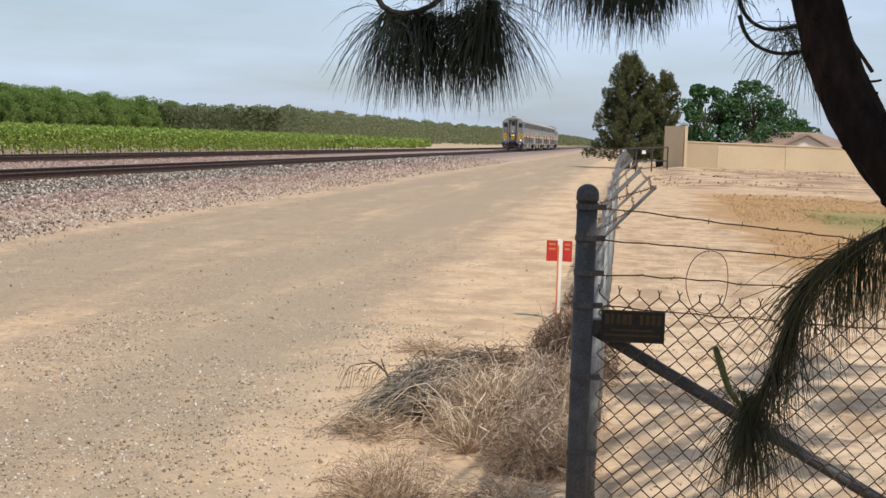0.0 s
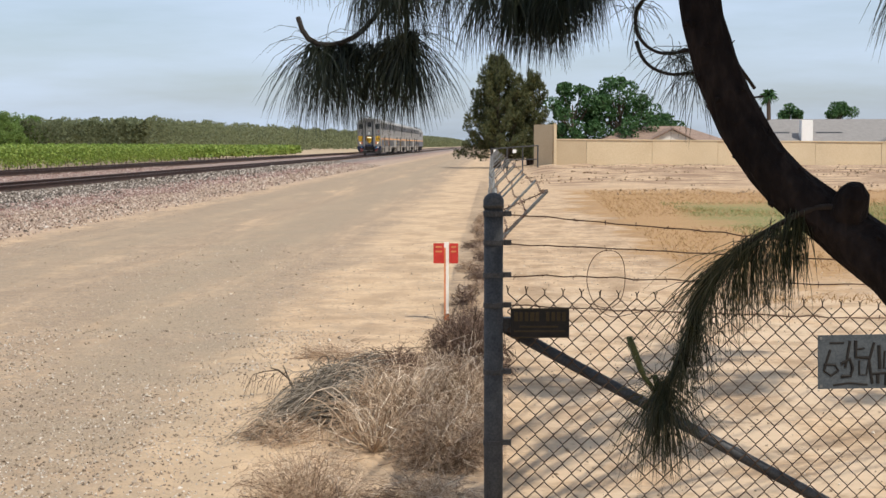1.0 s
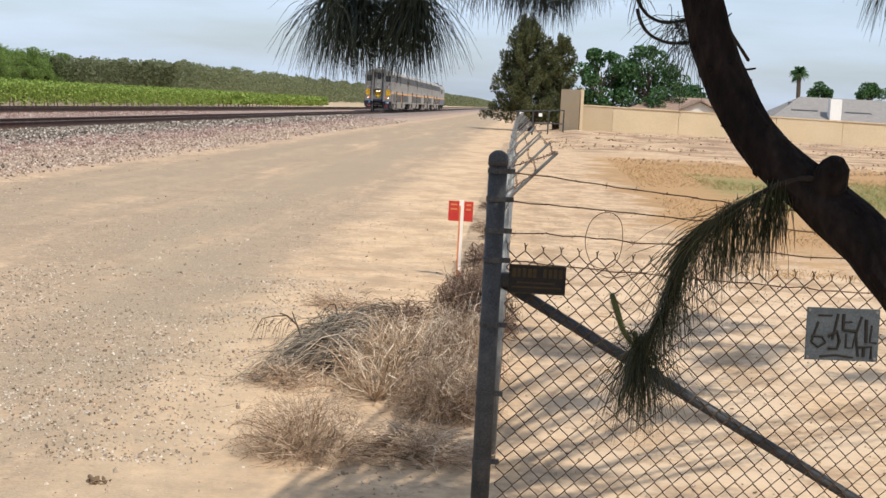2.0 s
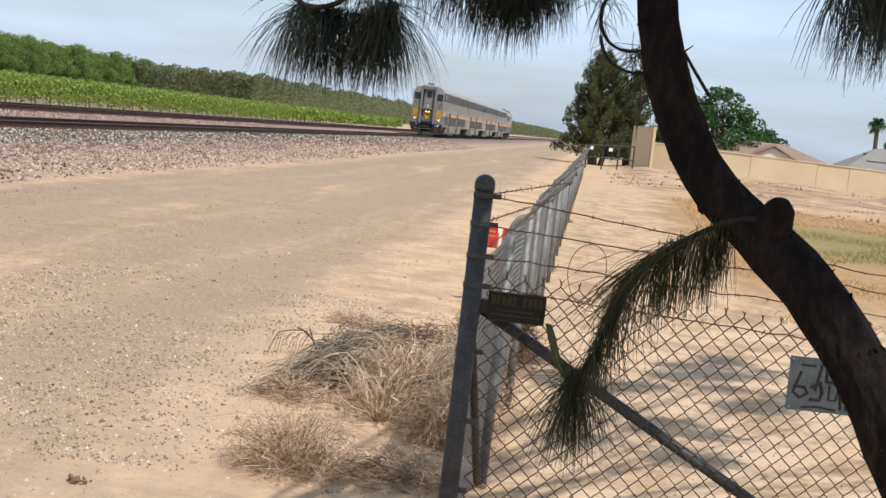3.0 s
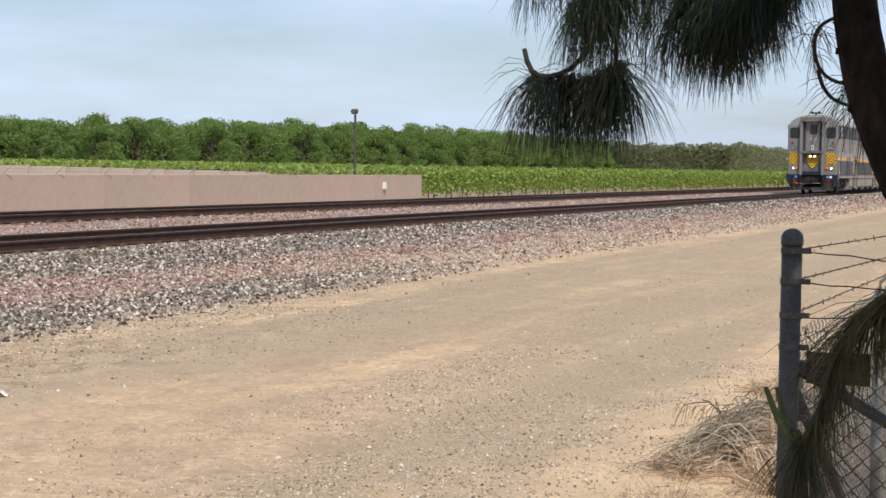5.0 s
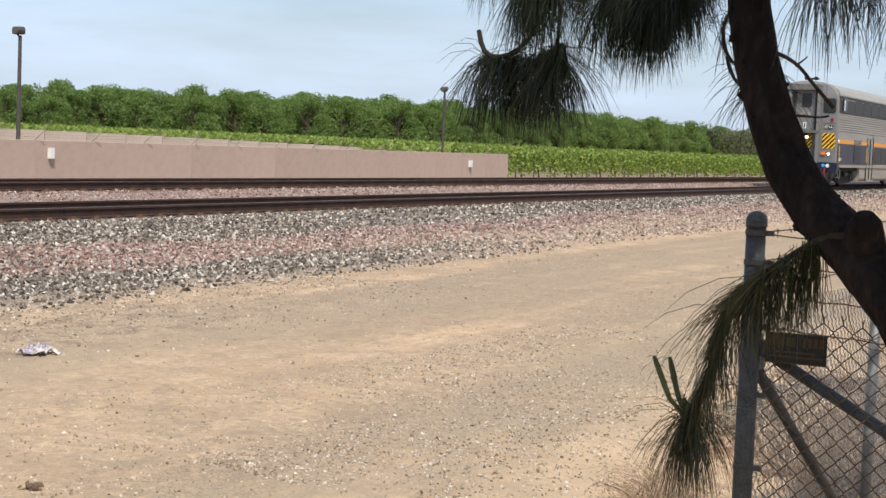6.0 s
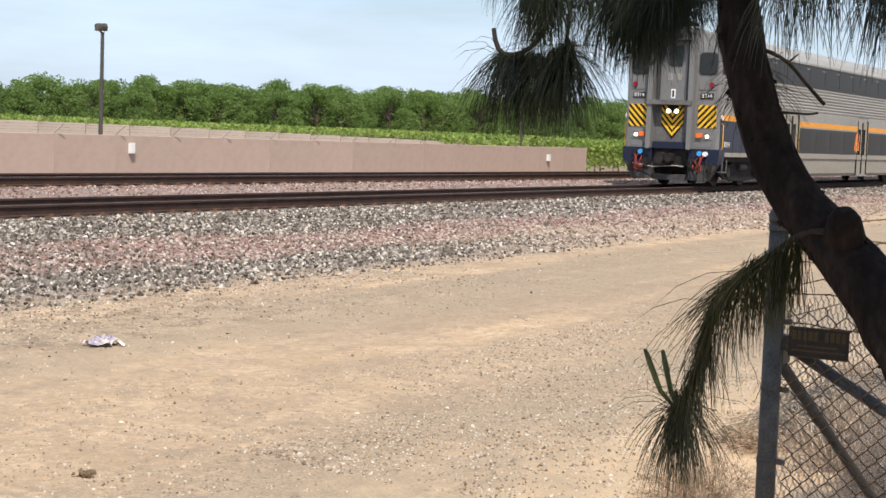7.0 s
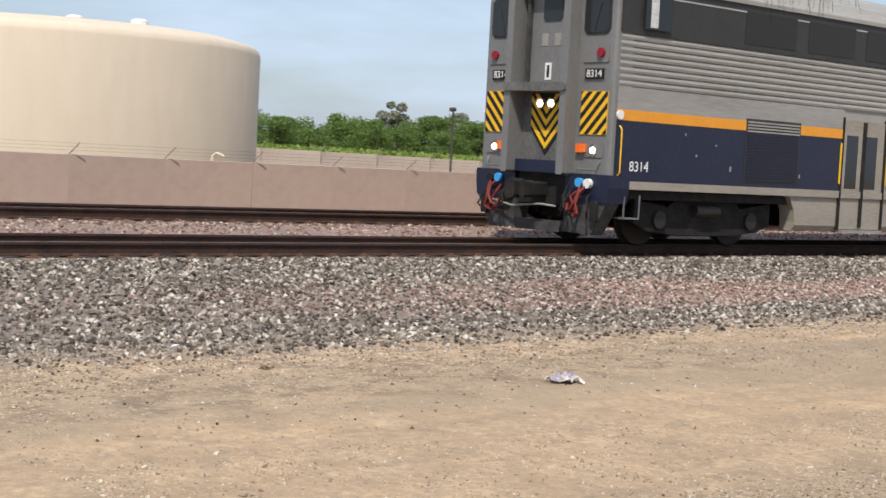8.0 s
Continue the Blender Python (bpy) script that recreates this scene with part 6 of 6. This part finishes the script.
def cab_front(car):
    """The blunt cab face: rounded corners, gangway door between two posts, hazard panels, lamps, coupler and pilot."""
    # face with rounded outer corners
    for sx in (-1, 1):
        out = [(.70, .06), (1.42, .06), (1.48, .07), (1.515, .10), (1.525, .15), (1.525, .46), (.70, .46)]
        v, f, zs = [], [], [1.10, 2.0, 3.0, 4.0, 4.22, 4.42, 4.58, 4.70]
        tops = [1, 1, 1, 1, .965, .88, .75, .52]
        n = len(out)
        for z, k in zip(zs, tops):
            v += [(sx * (a if a < .8 else .70 + (a - .70) * max(.02, (k * 1.55 - .70) / .85)), b + (0 if z < 4.1 else (z - 4.1) * .22), z) for a, b in out]
        for j in range(len(zs) - 1):
            f += [(j * n + q, j * n + (q + 1) % n, (j + 1) * n + (q + 1) % n, (j + 1) * n + q) for q in range(n)]
        f += [tuple(range(n)), tuple(range(len(v) - 1, len(v) - n - 1, -1))]
        part("cab_face", Geo().add(v, f), M_FACE, car, "silver painted cab face")
        # navy foot of the face
        part("face_foot", Geo().prism([(sx * .60, .70), (sx * 1.53, .70), (sx * 1.57, .95), (sx * 1.57, 1.15), (sx * .60, 1.15)], .03, .5), M_BLUE, car, "navy painted edge")
        part("pilot_wing", Geo().prism([(sx * .58, .20), (sx * 1.20, .18), (sx * 1.52, .70), (sx * .58, .70)], .05, .34), M_PILOT, car, "dusty dark pilot wing")
        # window, surround, lamp housings
        w = part("cab_window", Geo().box(sx * 1.10 - .26, sx * 1.10 + .26, .035, .07, 3.40, 4.02, c=.06), M_GLASS, car, "dark windscreen")
        part("gasket", Geo().box(sx * 1.10 - .29, sx * 1.10 + .29, .045, .068, 3.37, 4.05, c=.08), M_BAND, w)
        part("wiper", Geo().tube([(sx * 1.05, .03, 3.42), (sx * 1.18, .028, 3.85)], .010, 5), M_BAND, w)
        part("lamp_panel", Geo().box(sx * 1.12 - .27, sx * 1.12 + .27, .04, .065, 2.93, 3.22, c=.015), M_FACE, car)
        part("marker_lamp", Geo().disc((sx * 1.24, .04, 3.08), (0, -1, 0), .075, .045, 16), M_LAMPR, car, "red marker lamp")
        part("number_board", Geo().box(sx * 1.10 - .2, sx * 1.10 + .2, .035, .06, 2.66, 2.83), M_BLACK, car, "black number board")
        d = new("number", number_mesh("8314", .17))
        d.parent, d.matrix_basis = car, pose(sx * 1.10, .032, 2.745, 90, 0, 0)
        hz = part("hazard_panel", Geo().box(sx * 1.13 - .29, sx * 1.13 + .29, .045, .062, 1.78, 2.47), M_HAZ, car, "yellow hazard panel with black slanting stripes")
        for k in range(-3, 4):
            z = 1.80 + k * .205
            a, b = sx * 1.13 - .288, sx * 1.13 + .288
            z_in, z_out = (z, z + .60) if sx > 0 else (z + .60, z)
            q = [(a, z_in), (b, z_out), (b, z_out + .10), (a, z_in + .10)]
            poly = clip_poly(q, 1.785, 2.465)
            if len(poly) > 2:
                part("stripe", Geo().prism(poly, .040, .0455), M_BLACK, hz)
        part("lamp_panel", Geo().box(sx * 1.13 - .26, sx * 1.13 + .24, .045, .062, 1.42, 1.68, c=.015), M_FACE, car)
        part("ditch_lamp", Geo().disc((sx * 1.16, .05, 1.53), (0, -1, 0), .052, .03, 16), M_LAMP, car, "lit white ditch lamp")
        part("lamp_ring", Geo().tube([(sx * 1.16, .045, 1.53), (sx * 1.16, .03, 1.53)], .10, 16, cap=False), M_GALV, car)
        part("side_marker", Geo().box(sx * .93 - .11, sx * .93 + .08, -.01, .06, 1.49, 1.63, c=.012), M_LAMPO, car, "orange marker lamp")
        part("grab_rail", Geo().tube([(sx * .86, .06, 1.24), (sx * .88, .0, 1.22), (sx * 1.28, .0, 1.22), (sx * 1.32, .06, 1.36)], .014, 6), M_GALV, car)
        # gangway post
        part("gangway_post", Geo().box(sx * .66 - .075, sx * .66 + .075, -.20, .12, 1.12, 4.55, c=.03), M_FACE, car)
        # air hoses
        part("hose", Geo().tube([(sx * .98, .0, .98), (sx * 1.04, -.10, .88), (sx * 1.03, -.16, .72), (sx * .94, -.18, .58), (sx * .84, -.15, .55), (sx * .80, -.10, .66)], .022, 7), M_HOSER, car, "red air hose")
        part("hose", Geo().tube([(sx * 1.14, .0, .98), (sx * 1.08, -.12, .86), (sx * 1.05, -.17, .66), (sx * 1.10, -.17, .52), (sx * 1.0, -.13, .46), (sx * .9, -.1, .52)], .020, 7), M_HOSER, car, "red cable hose")
        part("socket_cap", Geo().disc((sx * .96, .02, 1.01), (0, -1, 0), .075, .07, 12), M_CAPB, car, "blue socket cap")
        part("socket_cap", Geo().disc((sx * 1.15, .02, 1.0), (0, -1, 0), .08, .07, 12), M_WHITE if sx > 0 else M_UNDER, car)
        for j in range(5):
            ph = j * 1.9 + sx
            x0 = sx * (.66 + .13 * j)
            part("cable", Geo().tube([(x0, .02, .95 - .03 * j), (x0 + .06 * math.sin(ph), -.10, .78), (x0 + .12 * math.sin(ph * 1.7), -.15, .58 - .03 * (j % 3)), (x0 - .07 * math.cos(ph), -.08, .46 + .05 * (j % 2))], .017, 6), M_HOSER if j == 2 else M_UNDER, car)
        part("bracket", Geo().box(min(sx * .62, sx * .9), max(sx * .62, sx * .9), -.06, .06, .66, .80, c=.02), M_UNDER, car)
        part("bracket", Geo().box(min(sx * 1.22, sx * 1.36), max(sx * 1.22, sx * 1.36), -.02, .06, .40, .72, c=.02), M_UNDER, car)
    part("inner_face", Geo().box(-.72, .72, .12, .46, 1.12, 4.62), M_RECESS, car, "grey recess darkened by dirt and painted shade")
    part("gangway_sill", Geo().box(-.73, .73, -.24, .12, 2.46, 2.60, c=.03), M_RECESS, car)
    part("gangway_hood", Geo().box(-.72, .72, -.24, .30, 4.40, 4.66, c=.05), M_RECESS, car)
    door = part("gangway_door", Geo().box(-.44, .44, .10, .15, 2.58, 4.40), M_FACE, car, "grey gangway door")
    part("door_frame", Geo().box(-.50, -.44, .02, .15, 2.56, 4.42).box(.44, .50, .02, .15, 2.56, 4.42).box(-.50, .50, .02, .15, 4.38, 4.44), M_PILOT, car, "dark rubber door frame")
    part("door_window", Geo().box(-.18, .26, .085, .105, 3.62, 4.25, c=.05), M_GLASS, door)
    part("plate", Geo().box(-.08, .06, .09, .102, 2.66, 2.94), M_WHITE, door, "white notice plate")
    part("slot", Geo().box(-.04, .02, .086, .092, 2.70, 2.90), M_BLACK, door)
    for x in (-.12, .18):
        part("hatch", Geo().box(x - .07, x + .07, .09, .102, 3.22, 3.42), M_STEEL, door)
    chev = part("chevron_panel", Geo().prism([(-.36, 2.44), (-.36, 1.86), (0, 1.42), (.36, 1.86), (.36, 2.44)][::-1], .105, .121), M_BLACK, car, "black panel with yellow chevrons")
    for k in range(4):
        z = 1.52 + .19 * k
        if k == 3:
            z = 2.10
        for sx in (-1, 1):
            part("chevron", Geo().prism(clip_poly([(0, z), (sx * .355, z + .40), (sx * .355, z + .50), (0, z + .10)], 1.4, 2.43), .099, .106), M_HAZ, chev)
    for x in (-.13, .13):
        part("headlight", Geo().disc((x, .10, 2.27), (0, -1, 0), .058, .05, 16), M_LAMP, car, "lit headlight")
        part("lamp_ring", Geo().tube([(x, .10, 2.27), (x, .045, 2.27)], .088, 16, cap=False), M_GALV, car)
    part("skirt_plate", Geo().box(-.56, .56, -.02, .14, 1.14, 1.34), M_BLUE, car, "navy painted plate")
    part("coupler_pocket", Geo().box(-.56, .56, .10, .5, .62, 1.12), M_UNDER, car)
    part("coupler", Geo().box(-.14, .14, -.36, .2, .74, .98, c=.03).box(-.24, -.02, -.52, -.28, .70, 1.02, c=.05).box(.08, .22, -.50, -.30, .72, 1.0, c=.04), M_UNDER, car, "heavy dark coupler head")
    part("uncoupling_lever", Geo().tube([(-1.2, -.02, .66), (-.5, -.10, .56), (.2, -.12, .62), (.5, -.06, .6)], .018, 6), M_STEEL, car)
    part("plough", Geo().prism([(-.52, .18), (.52, .18), (.56, .36), (-.56, .36)], .02, .12), M_PILOT, car, "dusty plough blade")
    part("horn", Geo().tube([(0, .9, 4.80), (0, .9, 4.96)], .05, 6).tube([(-.22, .75, 4.97), (-.22, 1.1, 4.97)], [.09, .03], 8).tube([(.22, .75, 4.97), (.22, 1.1, 4.97)], [.09, .03], 8).box(-.3, .3, .85, 1.1, 4.92, 5.0), M_UNDER, car, "dark roof horn")
    for sx in (-1, 1):
        d = new("number", number_mesh("8314", .23))
        d.parent, d.matrix_basis = car, pose(sx * 1.5475, .72, 1.30, 90, 0, 90 * sx)


def clip_poly(q, lo, hi):
    """Cuts a polygon of (x, z) to lo <= z <= hi."""
    for lim, sign in ((lo, 1), (hi, -1)):
        out = []
        for i in range(len(q)):
            a, b = q[i], q[(i + 1) % len(q)]
            ia, ib = sign * (a[1] - lim) >= 0, sign * (b[1] - lim) >= 0
            if ia:
                out.append(a)
            if ia != ib:
                t = (lim - a[1]) / (b[1] - a[1])
                out.append((a[0] + t * (b[0] - a[0]), lim))
        q = out
    return q


def build_loco():
    lo = thing("locomotive", "silver and blue diesel locomotive at the end of the train", "locomotive", group="train")
    part("body", Geo().prism([(1.5, 1.0), (1.5, 3.9), (1.2, 4.5), (-1.2, 4.5), (-1.5, 3.9), (-1.5, 1.0)], .5, 17.0), M_STEEL, lo)
    part("roof_hood", Geo().box(-1.15, 1.15, 2, 15, 4.45, 4.72, c=.1), M_BAND, lo, "dark roof hood")
    part("underframe", Geo().box(-1.4, 1.4, .3, 17.3, .75, 1.05), M_UNDER, lo)
    part("fuel_tank", Geo().box(-1.3, 1.3, 6.5, 11, .3, .8, c=.1), M_UNDER, lo)
    for sx in (-1, 1):
        u, w = sorted((sx * 1.49, sx * 1.52))
        part("stripe", Geo().box(u, w, .6, 16.9, 1.1, 2.0), M_BLUE, lo)
        part("orange_stripe", Geo().box(u, w, .6, 16.9, 2.03, 2.2), M_TORANGE, lo)
        part("grille", Geo().box(u, w, 3, 9, 3.0, 3.8), M_BAND, lo)
    for x in (-.5, .5):
        part("fan", Geo().tube([(x, 4, 4.7), (x, 4, 4.9)], .45, 16), M_UNDER, lo)
    bogie(lo, 3.2)
    bogie(lo, 14.2)
    return lo


build_ground()
build_track(-15.285, .491, "near railway track with rusty rails on weathered ties")
build_track(-20.5, .648, "far railway track with rusty rails on weathered ties")
build_walls()
build_poles()
build_tank()
build_vines()
build_orchard()
build_lot()
build_signs()
build_weeds()
build_pine()
train = [build_car(True), build_car(False)]
train += [copy_thing(train[1], Matrix()) for _ in range(2)]
train.append(build_loco())
build_stones()
build_fence()


def motions():
    """The train runs down the near track at a steady 25.3 metres a second."""
    for k, car in enumerate(train):
        rows = [(t, pose(-16.04, 17.1 + 25.3 * (8.0 - t) + 26.05 * k, .491)) for t in (0.0, 2.0, 4.0, 6.0, 8.0)]
        walk(car, rows)


motions()
